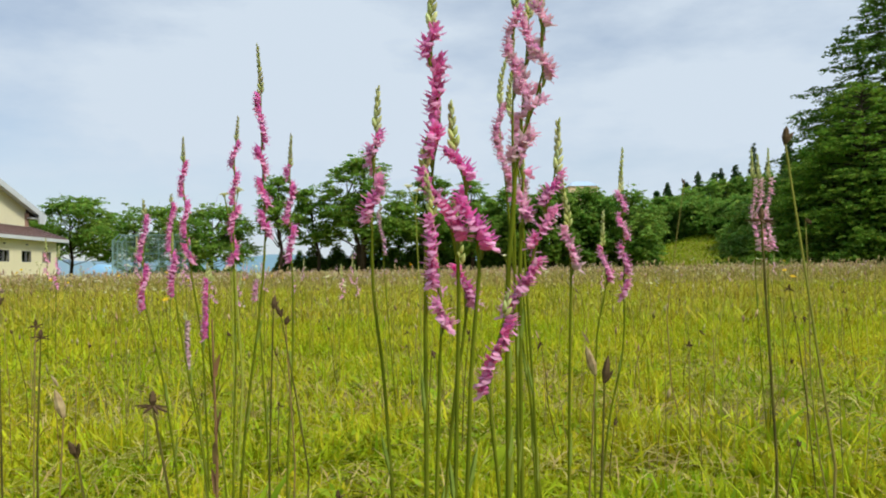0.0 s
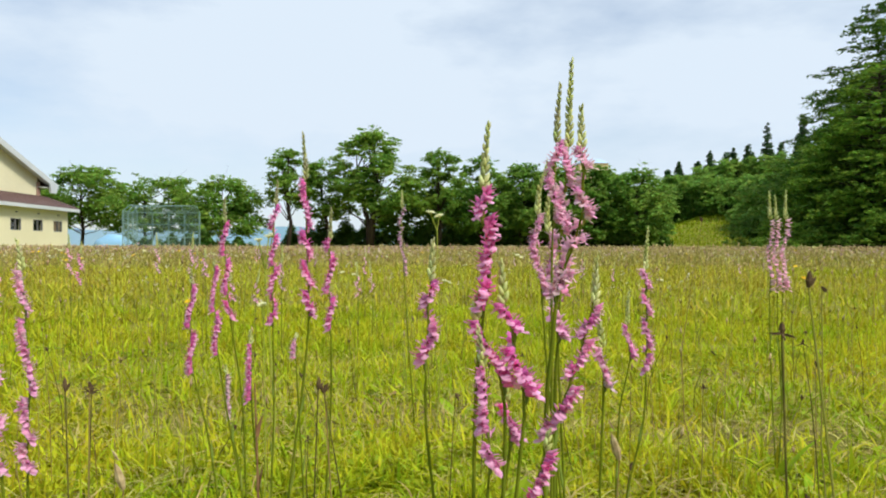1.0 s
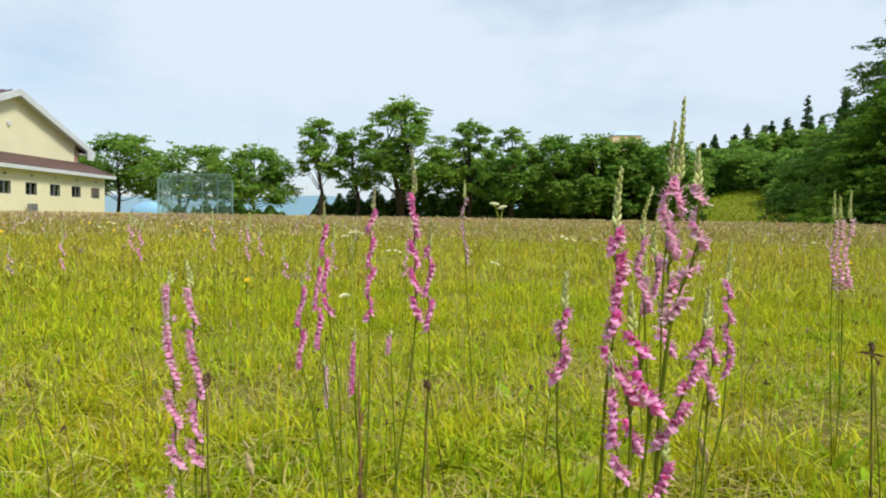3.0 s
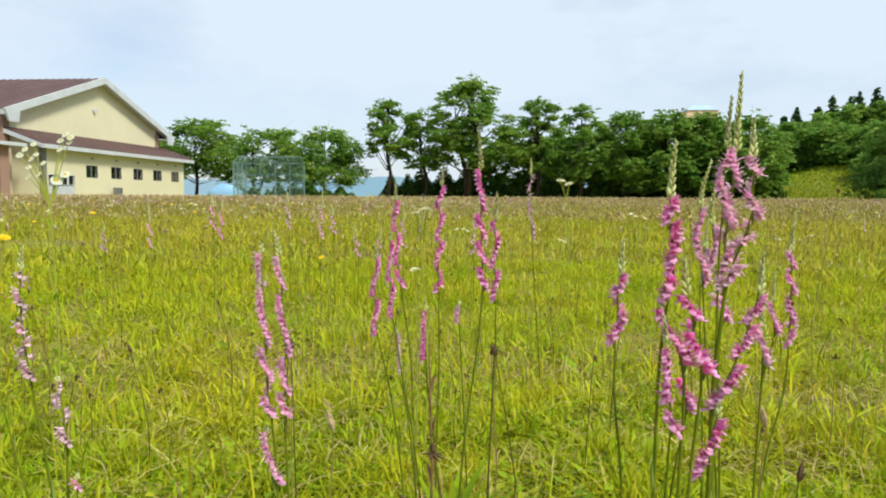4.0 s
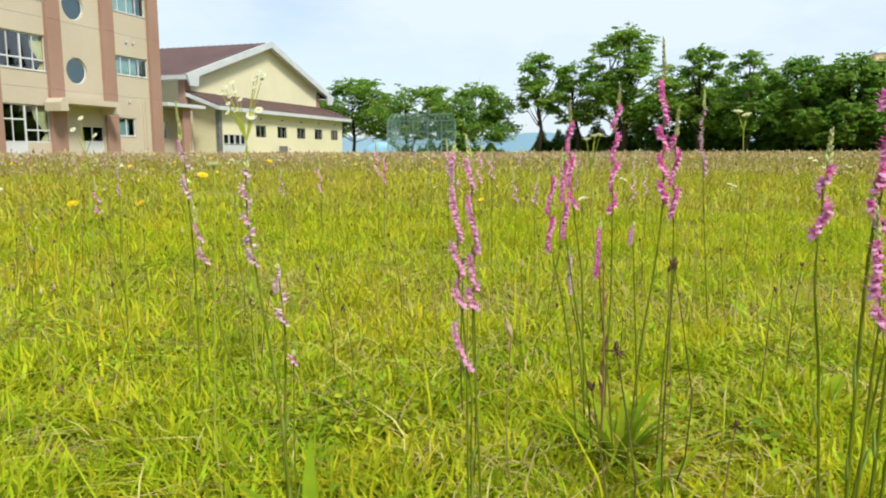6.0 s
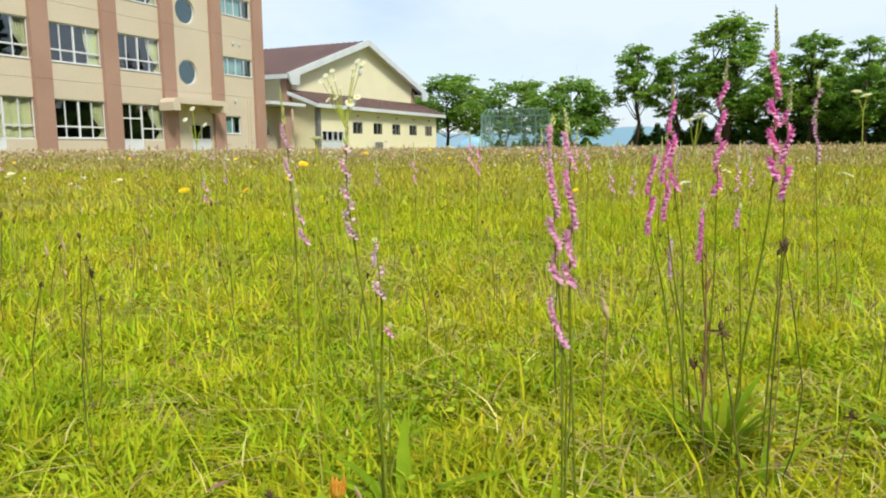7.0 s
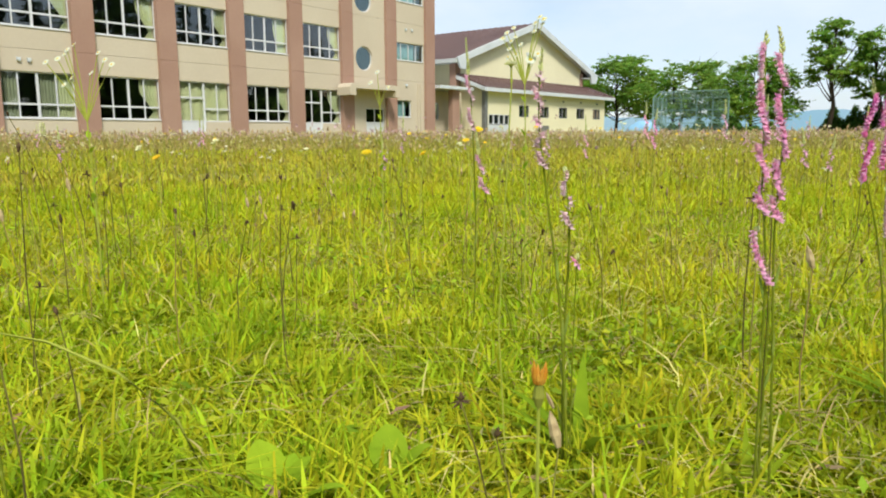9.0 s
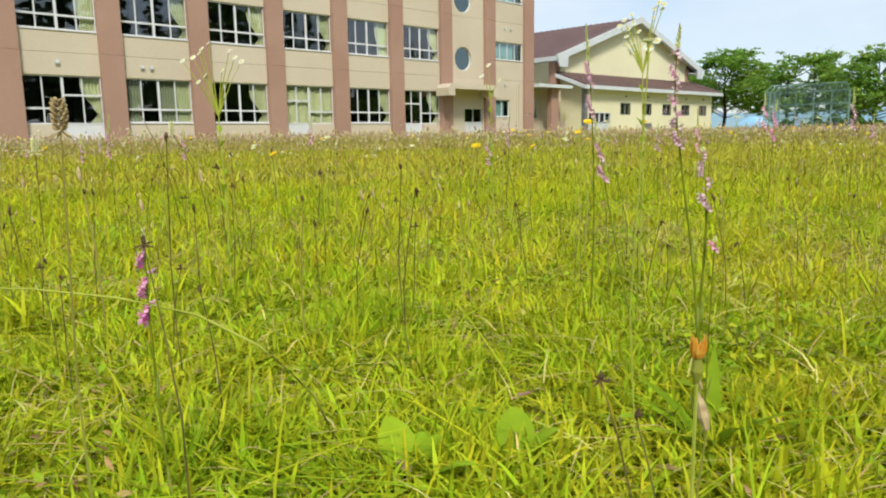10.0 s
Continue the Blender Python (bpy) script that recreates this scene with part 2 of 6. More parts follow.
def sector(rng, n, r0, r1, a0=-46, a1=98):
    """n places spread evenly over a part of a ring round the walk; angles to the left of +y."""
    r = np.sqrt(rng.uniform(r0 * r0, r1 * r1, n))
    a = np.radians(rng.uniform(a0, a1, n))
    return E0 + np.stack([-np.sin(a) * r, np.cos(a) * r], 1)


def blades(name, rng, p, h, w, lean, z0=None):
    """Bent, pointed grass blades: h heights, w widths, lean how far the tips bend over."""
    n = len(p)
    a = rng.uniform(0, 2 * math.pi, n)
    d = np.stack([np.cos(a), np.sin(a), np.zeros(n)], 1)
    a2 = a + math.pi / 2 + rng.normal(0, 0.6, n)
    s = np.stack([np.cos(a2), np.sin(a2), np.zeros(n)], 1) * (w / 2)[:, None]
    base = np.concatenate([p, (np.zeros(n) if z0 is None else z0)[:, None]], 1)
    out = []
    for t, k in ((0, 0.8), (0.4, 1.0), (0.75, 0.65), (1.0, 0)):
        c = base + d * (h * lean * (0.25 * t + 0.75 * t * t))[:, None]
        c[:, 2] += h * (t - 0.35 * np.minimum(lean, 1.5) * t * t)
        out += [c - s * k, c + s * k] if k else [c]
    v = np.stack(out, 1).reshape(-1, 3)
    i = np.arange(n)[:, None] * 7
    return mesh_np(name, v, np.concatenate([i + f for f in ([0, 1, 3], [0, 3, 2], [2, 3, 5], [2, 5, 4], [4, 5, 6])], 0))


def patchy(p, scale, seed):
    """A soft noise of the place, 0 to 1, for clumps."""
    return np.array([noise.noise((x * scale, y * scale, seed)) for x, y in p]) * 0.5 + 0.5


rng = np.random.default_rng(11)
def lawn(name, n, r0, r1, h0, h1, w0, w1, mat, label, clump, seed, a0=-46, a1=98):
    p = sector(rng, n, r0, r1, a0, a1)
    c = patchy(p, clump, seed)
    keep = rng.uniform(0.22, 0.66, n) < c + 0.08
    if mat in (M_GRASS, M_LUSH):      # thinner where weeds and bare litter have the ground
        keep &= (patchy(p, 6.0, 9.0) < 0.64) | (rng.uniform(0, 1, n) < 0.55)
        keep &= (patchy(p, 4.0, 12.0) < 0.66) | (rng.uniform(0, 1, n) < 0.45)
    p, c = p[keep], c[keep]
    m = len(p)
    h = rng.uniform(h0, h1, m) * (0.55 + 0.9 * c)
    ob = part(name, blades(name, rng, p, h, rng.uniform(w0, w1, m), rng.gamma(2.2, 0.42, m), ground_height(p[:, 0], p[:, 1])), mat)
    return tagged(ob, label, "grass", kind="stuff")


lawn("lawn_grass", 75000, 0.02, 1.1, 0.012, 0.042, 0.0018, 0.0050, M_GRASS, "short bright yellow-green lawn grass blades", 9.0, 1.0, -46, 30)
lawn("lawn_grass", 62000, 0.02, 1.1, 0.012, 0.044, 0.0016, 0.0044, M_LUSH, "short lush green lawn grass blades", 9.0, 1.0, 28, 98)
lawn("lawn_grass", 7000, 0.3, 2.6, 0.045, 0.095, 0.0012, 0.0026, M_GRASS, "longer single grass blades in the lawn", 14.0, 1.5)
lawn("lawn_grass", 125000, 0.95, 3.4, 0.018, 0.058, 0.0026, 0.0054, M_GRASS, "bright yellow-green grass growing in clumps", 5.0, 2.0)
lawn("meadow_grass", 120000, 2.9, 10.5, 0.03, 0.09, 0.005, 0.011, M_MEADOW, "yellow-green meadow grass with dry tips", 1.2, 3.0)
lawn("meadow_grass", 70000, 9, 35, 0.06, 0.15, 0.02, 0.035, M_FARGRASS, "far meadow grass turning brown with seed", 0.4, 4.0)
lawn("meadow_grass", 45000, 34, 80, 0.10, 0.24, 0.05, 0.09, M_FARGRASS, "distant brownish meadow grass", 0.15, 5.0)
# the lawn goes on behind the walk
lawn("lawn_grass", 34000, 0.02, 1.1, 0.012, 0.044, 0.002, 0.005, M_GRASS, "short bright yellow-green lawn grass blades", 9.0, 1.0, 96, 316)
lawn("lawn_grass", 44000, 0.9, 3.4, 0.018, 0.055, 0.004, 0.008, M_GRASS, "bright yellow-green grass growing in clumps", 5.0, 2.0, 95, 317)
lawn("meadow_grass", 36000, 3.0, 10, 0.03, 0.085, 0.012, 0.02, M_MEADOW, "yellow-green meadow grass with dry tips", 1.2, 3.0, 95, 317)
lawn("meadow_grass", 26000, 10, 40, 0.06, 0.15, 0.03, 0.06, M_FARGRASS, "far meadow grass turning brown with seed", 0.4, 4.0, 95, 317)
p_bank = np.stack([rng.uniform(22, 46, 16000), rng.uniform(74, 100, 16000)], 1)
bank = part("bank_grass", blades("bank_grass", rng, p_bank, rng.uniform(0.2, 0.5, 16000), rng.uniform(0.05, 0.12, 16000), rng.gamma(2.2, 0.3, 16000), ground_height(p_bank[:, 0], p_bank[:, 1])), M_WEED)
tagged(bank, "green grass on the bank before the wood", "grass", kind="stuff")
# dead straw lying between the blades
p_straw = np.concatenate([sector(rng, 11000, 0.05, 1.9), sector(rng, 6000, 0.35, 1.6, -46, 34)])
p_straw = p_straw[patchy(p_straw, 7.0, 21.0) > rng.uniform(0.2, 0.62, len(p_straw))]
n_straw = len(p_straw)
straw = part("dry_straw", blades("dry_straw", rng, p_straw, rng.uniform(0.012, 0.036, n_straw), rng.uniform(0.0008, 0.0019, n_straw), rng.uniform(0.9, 3.2, n_straw), rng.uniform(0.004, 0.024, n_straw)), M_STRAW)
tagged(straw, "dead straw-coloured stems lying in the grass", "straw", kind="stuff")


def seed_stalks(name, n, r0, r1, h0, h1, thick, head, label):
    """Thin bent stalks, each with a spindle of seed on top."""
    p = sector(rng, n, r0, r1)
    h = rng.uniform(h0, h1, n)
    a = rng.uniform(0, 2 * math.pi, n)
    lean = rng.gamma(2, 0.07, n)
    d = np.stack([np.cos(a), np.sin(a), np.zeros(n)], 1)
    base = np.concatenate([p, ground_height(p[:, 0], p[:, 1])[:, None]], 1)
    up = np.array([0, 0, 1.0])
    mid = base + up * (h * 0.55)[:, None] + d * (h * lean * 0.3)[:, None]
    top = base + up * h[:, None] + d * (h * lean)[:, None]
    s = np.stack([-np.sin(a), np.cos(a), np.zeros(n)], 1) * thick
    v = np.stack([base - s, base + s, base + d * thick * 2, mid - s, mid + s, mid + d * thick * 2, top], 1).reshape(-1, 3)
    i = np.arange(n)[:, None] * 7
    f = np.concatenate([i + q for q in ([0, 1, 4], [0, 4, 3], [1, 2, 5], [1, 5, 4], [2, 0, 3], [2, 3, 5], [3, 4, 6], [4, 5, 6], [5, 3, 6])], 0)
    tagged(part(name, mesh_np(name, v, f), M_STALK), label, "grass", kind="stuff")
    L = (head * rng.uniform(0.5, 1.5, n))[:, None]
    ax = (top - mid) / np.linalg.norm(top - mid, axis=1)[:, None]
    u = np.cross(ax, up + d * 0.3)
    u /= np.linalg.norm(u, axis=1)[:, None] + 1e-9
    w = np.cross(ax, u)
    c = top + ax * L * 0.2
    wide = L * rng.uniform(0.1, 0.2, n)[:, None]
    v = np.stack([c - ax * L * 0.6, c + u * wide, c + w * wide, c - u * wide, c - w * wide, c + ax * L * 0.6], 1).reshape(-1, 3)
    i = np.arange(n)[:, None] * 6
    f = np.concatenate([i + q for q in ([0, 2, 1], [0, 3, 2], [0, 4, 3], [0, 1, 4], [5, 1, 2], [5, 2, 3], [5, 3, 4], [5, 4, 1])], 0)
    tagged(part("seed_heads", mesh_np("seed_heads", v, f), M_SEED), "brown seed heads on thin grass stalks", "seed heads", kind="stuff")


seed_stalks("seed_stalks", 1100, 0.8, 3.0, 0.08, 0.20, 0.0004, 0.009, "thin dry stalks standing in the lawn")
seed_stalks("seed_stalks", 4200, 3.0, 10, 0.11, 0.25, 0.0009, 0.02, "thin seeding grass stalks")
seed_stalks("seed_stalks", 24000, 10, 34, 0.15, 0.31, 0.003, 0.05, "seeding grass stalks of the far meadow")
seed_stalks("seed_stalks", 18000, 34, 72, 0.18, 0.34, 0.008, 0.09, "seeding grass stalks before the buildings and trees")

# low leafy weeds and brown litter between the blades
M_LITTER = material("brown_litter", (0.22, 0.15, 0.055), 0.9, (0.36, 0.28, 0.11), 20, "island", 0.4)
p_weed = sector(rng, 60000, 0.05, 2.2)
c_weed = patchy(p_weed, 6.0, 9.0)
p_weed = p_weed[c_weed > 0.60 + rng.uniform(-0.02, 0.13, 60000)]
w_c = np.concatenate([p_weed, rng.uniform(0.006, 0.038, len(p_weed))[:, None]], 1)
tagged(part("low_weeds", quads("low_weeds", w_c, 0.0055, rng, 0.5, 0.5), M_WEED), "patches of low small-leaved green weeds", "weeds", kind="stuff")
p_lit = sector(rng, 26000, 0.05, 2.2)
p_lit = p_lit[patchy(p_lit, 4.0, 12.0) > 0.55 + rng.uniform(-0.05, 0.2, 26000)]
l_c = np.concatenate([p_lit, rng.uniform(0.004, 0.026, len(p_lit))[:, None]], 1)
tagged(part("leaf_litter", quads("leaf_litter", l_c, 0.0055, rng, 0.3, 0.3), M_LITTER), "purple-brown dead leaf litter in the lawn", "litter", kind="stuff")


def blossom_specks(name, n, r0, r1, z0, z1, size, mat, label, a0, a1):
    """Tiny flower heads too many to count: five small petals each."""
    p = sector(rng, n, r0, r1, a0, a1)
    k = patchy(p, 0.9, 15.0) > rng.uniform(0.25, 0.7, n)
    p = p[k]
    c = np.concatenate([p, rng.uniform(z0, z1, len(p))[:, None]], 1)
    s = size * (0.5 + 0.16 * np.hypot(*(p - E0).T))
    c = np.repeat(c, 5, 0) + rng.normal(0, 1, (len(p) * 5, 3)) * np.repeat(s, 5)[:, None] * np.array([0.8, 0.8, 1.2])
    tagged(part(name, quads(name, c, np.repeat(s, 5), rng, 0.3, 0.7), mat), label, "flowers", kind="stuff")


M_SPECK = material("cream_blossom", (0.58, 0.54, 0.30), 0.7, (0.64, 0.60, 0.44), 3, "island", 0.25, translucent=0.3)
M_MAUVE = material("mauve_blossom", (0.50, 0.30, 0.36), 0.7, (0.58, 0.42, 0.42), 3, "island", 0.3, translucent=0.3)
blossom_specks("cream_blossoms", 900, 2.0, 16, 0.10, 0.27, 0.006, M_SPECK, "small cream blossoms scattered in the meadow", 0, 88)
blossom_specks("cream_blossoms", 300, 2.0, 16, 0.10, 0.25, 0.005, M_SPECK, "few cream blossoms in the grass", -34, 0)
blossom_specks("mauve_blossoms", 1500, 2.4, 22, 0.14, 0.30, 0.006, M_MAUVE, "dusky mauve flower spikes scattered in the meadow", 0, 88)
blossom_specks("mauve_blossoms", 400, 4.0, 22, 0.14, 0.28, 0.005, M_MAUVE, "dusky mauve flower spikes in the far grass", -34, 0)

# ---- school building: three storeys, bays of 3.95 m along y, facade looking to +x ----
FX = -32.0
BAY, PIL = 3.95, 0.95
pillar_y = [38.97 - BAY * k for k in range(10)]           # centres
FLOORS = [(0.95, 2.86), (4.64, 6.52), (8.34, 10.2)]
school = thing("school_building", FX - 6, 21, 0)
tagged(school, "three-storey beige school building with terracotta pillars", "building")
Y_LO, Y_HI, ROOF = pillar_y[-1] - PIL / 2, pillar_y[0] + PIL / 2, 11.45

openings = []            # y0, y1, z0, z1, kind
for k in range(2, 9):    # classroom bays
    y0, y1 = pillar_y[k + 1] + PIL / 2 - 0.02 if k + 1 < 10 else Y_LO, pillar_y[k] - PIL / 2 + 0.02
    for f, (z0, z1) in enumerate(FLOORS):
        low = 0.28 if f == 0 and k in (2, 4, 7) else z0
        openings.append((y0, y1, low if f == 0 and k in (2, 4, 7) else z0, z1, k, f))
openings += [(35.45, 38.45, 5.06, 6.2, 0, 1), (35.45, 38.45, 8.78, 9.92, 0, 2), (35.64, 37.12, 1.36, 2.48, 0, 0), (32.75, 34.45, 0.2, 1.88, 1, 0)]


def wall_round(bm, x0, x1, y0, y1, z0, z1, holes):
    """A wall slab with rectangular holes, as blocks between them."""
    ys = sorted({y0, y1, *(h[0] for h in holes), *(h[1] for h in holes)})
    for a, b in zip(ys, ys[1:]):
        if b - a < 1e-4:
            continue
        cut = sorted((h[2], h[3]) for h in holes if h[0] <= a + 1e-5 and h[1] >= b - 1e-5)
        z = z0
        for c, d in cut:
            if c > z:
                box(bm, x0, x1, a, b, z, c)
            z = d
        if z < z1:
            box(bm, x0, x1, a, b, z, z1)


def wall_blocks(name, mat, parent, *size_and_holes):
    """Such a wall with each block between the holes a part of its own."""
    bm = bmesh.new()
    wall_round(bm, *size_and_holes)
    bm.faces.ensure_lookup_table()
    for i in range(0, len(bm.faces), 6):
        corners = [v.co for f in bm.faces[i:i + 6] for v in f.verts]
        low = [min(c[k] for c in corners) for k in range(3)]
        top = [max(c[k] for c in corners) for k in range(3)]
        part(name, boxes((low[0], top[0], low[1], top[1], low[2], top[2])), mat, parent)
    bm.free()


# walls, a storey each, with a shadow joint between the storeys
for f, (z0, z1) in enumerate(((0.0, 3.747), (3.76, 7.447), (7.46, 11.2))):
    for k in range(9):
        a, b = pillar_y[k + 1] + PIL / 2, pillar_y[k] - PIL / 2
        if k == 1:       # the bay of the round windows is built apart
            if f == 0:
                wall_blocks("wall_panel", M_WALL, school, FX - 0.22, FX, a, b, z0, z1, [o[:4] for o in openings if o[4] == 1 and o[5] == 0])
            continue
        wall_blocks("wall_panel", M_WALL, school, FX - 0.22, FX, a, b, z0, z1, [(max(o[0], a), min(o[1], b), o[2], o[3]) for o in openings if o[4] == k and o[5] == f])
# bay with the round windows: ring of facets round each hole
a, b = pillar_y[2] + PIL / 2, pillar_y[1] - PIL / 2
ROUND = [(32.67, 4.9, 0.74, 3.76, 7.447), (32.67, 8.42, 0.76, 7.46, 11.2)]
for cy, cz, r, z0, z1 in ROUND:
    bm = bmesh.new()
    n = 32
    for x, flip in ((FX, False), (FX - 0.22, True)):
        inner, outer = [], []
        for i in range(n):
            t = 2 * math.pi * (i + 0.5) / n
            c, s = math.cos(t), math.sin(t)
            inner.append(bm.verts.new((x, cy + r * c, cz + r * s)))
            k = min(((b - cy) if c > 0 else (cy - a)) / max(abs(c), 1e-6), ((z1 - cz) if s > 0 else (cz - z0)) / max(abs(s), 1e-6))
            outer.append(bm.verts.new((x, cy + k * c, cz + k * s)))
        for i in range(n):
            j = (i + 1) % n
            bm.faces.new((inner[i], outer[i], outer[j], inner[j]))
        if not flip:
            front = inner
        else:
            for i in range(n):
                j = (i + 1) % n
                bm.faces.new((front[i], front[j], inner[j], inner[i]))
    # corner pieces
    for yy, zz in ((a, z0), (a, z1), (b, z0), (b, z1)):
        y_in, z_in = cy + (yy - cy) * 0.72, cz + (zz - cz) * 0.72
        box(bm, FX - 0.2, FX - 0.004, min(yy, y_in), max(yy, y_in), min(zz, z_in), max(zz, z_in))
    bmesh.ops.recalc_face_normals(bm, faces=bm.faces)
    part("wall", bm, M_WALL, school)
    bm = bmesh.new()
    ring = [(math.cos(2 * math.pi * i / 32), math.sin(2 * math.pi * i / 32)) for i in range(32)]
    for ra, rb, xa, xb in ((r - 0.06, r + 0.002, FX - 0.16, FX - 0.1),):
        vs = [[bm.verts.new((x, cy + q * c, cz + q * s)) for c, s in ring] for x, q in ((xa, ra), (xb, ra), (xb, rb), (xa, rb))]
        for u, v in zip(vs, vs[1:] + vs[:1]):
            for i in range(32):
                bm.faces.new((u[i], u[(i + 1) % 32], v[(i + 1) % 32], v[i]))
    w = part("window", bm, M_FRAME, school, "round window with a thin frame", smooth=False)
    bm = bmesh.new()
    bm.faces.new([bm.verts.new((FX - 0.13, cy + (r - 0.03) * c, cz + (r - 0.03) * s)) for c, s in ring])
    part("pane", bm, M_TEALGLASS, w).visible_shadow = False
# pillars
for y in pillar_y:
    bm = bmesh.new()
    u, v = y - PIL / 2, y + PIL / 2
    groove = [(FX + 0.2, 0), (FX + 0.2, 3.745), (FX + 0.188, 3.75), (FX + 0.188, 3.758), (FX + 0.2, 3.763), (FX + 0.2, 7.445), (FX + 0.188, 7.45), (FX + 0.188, 7.458), (FX + 0.2, 7.463), (FX + 0.2, 11.2), (FX - 0.25, 11.2), (FX - 0.25, 0)]
    prism(bm, groove, "y", u, v)
    part("pillar", bm, M_PILLAR, school)
part("roof", boxes((FX - 12.5, FX + 0.7, Y_LO - 0.5, Y_HI + 0.45, 11.2, ROOF), (FX - 12.3, FX + 0.5, Y_LO - 0.3, Y_HI + 0.3, ROOF, ROOF + 0.25)), M_ROOF, school)
part("end_wall", boxes((FX - 12, FX - 0.25, Y_HI - 0.25, Y_HI - 0.003, 0, 11.2)), M_WALL, school)
part("end_wall", boxes((FX - 12, FX - 0.25, Y_LO, Y_LO + 0.25, 0, 11.2)), M_WALL, school)
part("back_wall", boxes((FX - 12.2, FX - 12, Y_LO, Y_HI, 0, 11.2)), M_WALL, school)
# dim rooms behind the glass; their lack of light is put into the colour
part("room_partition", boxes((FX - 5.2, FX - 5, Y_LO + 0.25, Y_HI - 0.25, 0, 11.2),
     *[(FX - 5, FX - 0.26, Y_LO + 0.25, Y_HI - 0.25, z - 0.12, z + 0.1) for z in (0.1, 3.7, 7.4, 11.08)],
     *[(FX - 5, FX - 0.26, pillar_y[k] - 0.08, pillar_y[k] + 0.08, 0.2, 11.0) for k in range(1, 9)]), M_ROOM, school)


def curtain_mesh(width, height, gathered, rng):
    """A hanging cloth with folds; gathered: 0 hangs straight, 1 is tied back at its lower part."""
    nx, nz = 26, 10
    v = []
    for j in range(nz + 1):
        t = j / nz
        tie = 1 - gathered * 0.62 * math.exp(-((t - 0.3) / 0.24) ** 2) - gathered * 0.3 * (t < 0.3)
        for i in range(nx + 1):
            s = i / nx
            v.append((0.03 * math.sin(s * 34 + 0.6 * t) + rng.uniform(-0.004, 0.004), width * (1 - (1 - s) * tie), height * t))
    f = [(j * (nx + 1) + i, j * (nx + 1) + i + 1, (j + 1) * (nx + 1) + i + 1, (j + 1) * (nx + 1) + i) for j in range(nz) for i in range(nx)]
    return mesh_np("curtain", np.array(v), np.array(f))


def pane_face(x, y0, y1, z0, z1):
    """One sheet of glass that looks to +x."""
    bm = bmesh.new()
    bm.faces.new([bm.verts.new(p) for p in ((x, y0, z0), (x, y1, z0), (x, y1, z1), (x, y0, z1))])
    return bm


def ring_frame(x0, x1, y0, y1, z0, z1, side, rail):
    """A rectangular window frame in one piece: side and rail are the widths of its upright and level members."""
    bm = bmesh.new()
    loops = [[bm.verts.new((x, y, z)) for y, z in ((a, c), (b, c), (b, d), (a, d))]
             for x, a, b, c, d in ((x0, y0, y1, z0, z1), (x1, y0, y1, z0, z1), (x1, y0 + side, y1 - side, z0 + rail, z1 - rail), (x0, y0 + side, y1 - side, z0 + rail, z1 - rail))]
    for p, q in zip(loops, loops[1:] + loops[:1]):
        for i in range(4):
            bm.faces.new((p[i], p[(i + 1) % 4], q[(i + 1) % 4], q[i]))
    bmesh.ops.recalc_face_normals(bm, faces=bm.faces)
    return bm


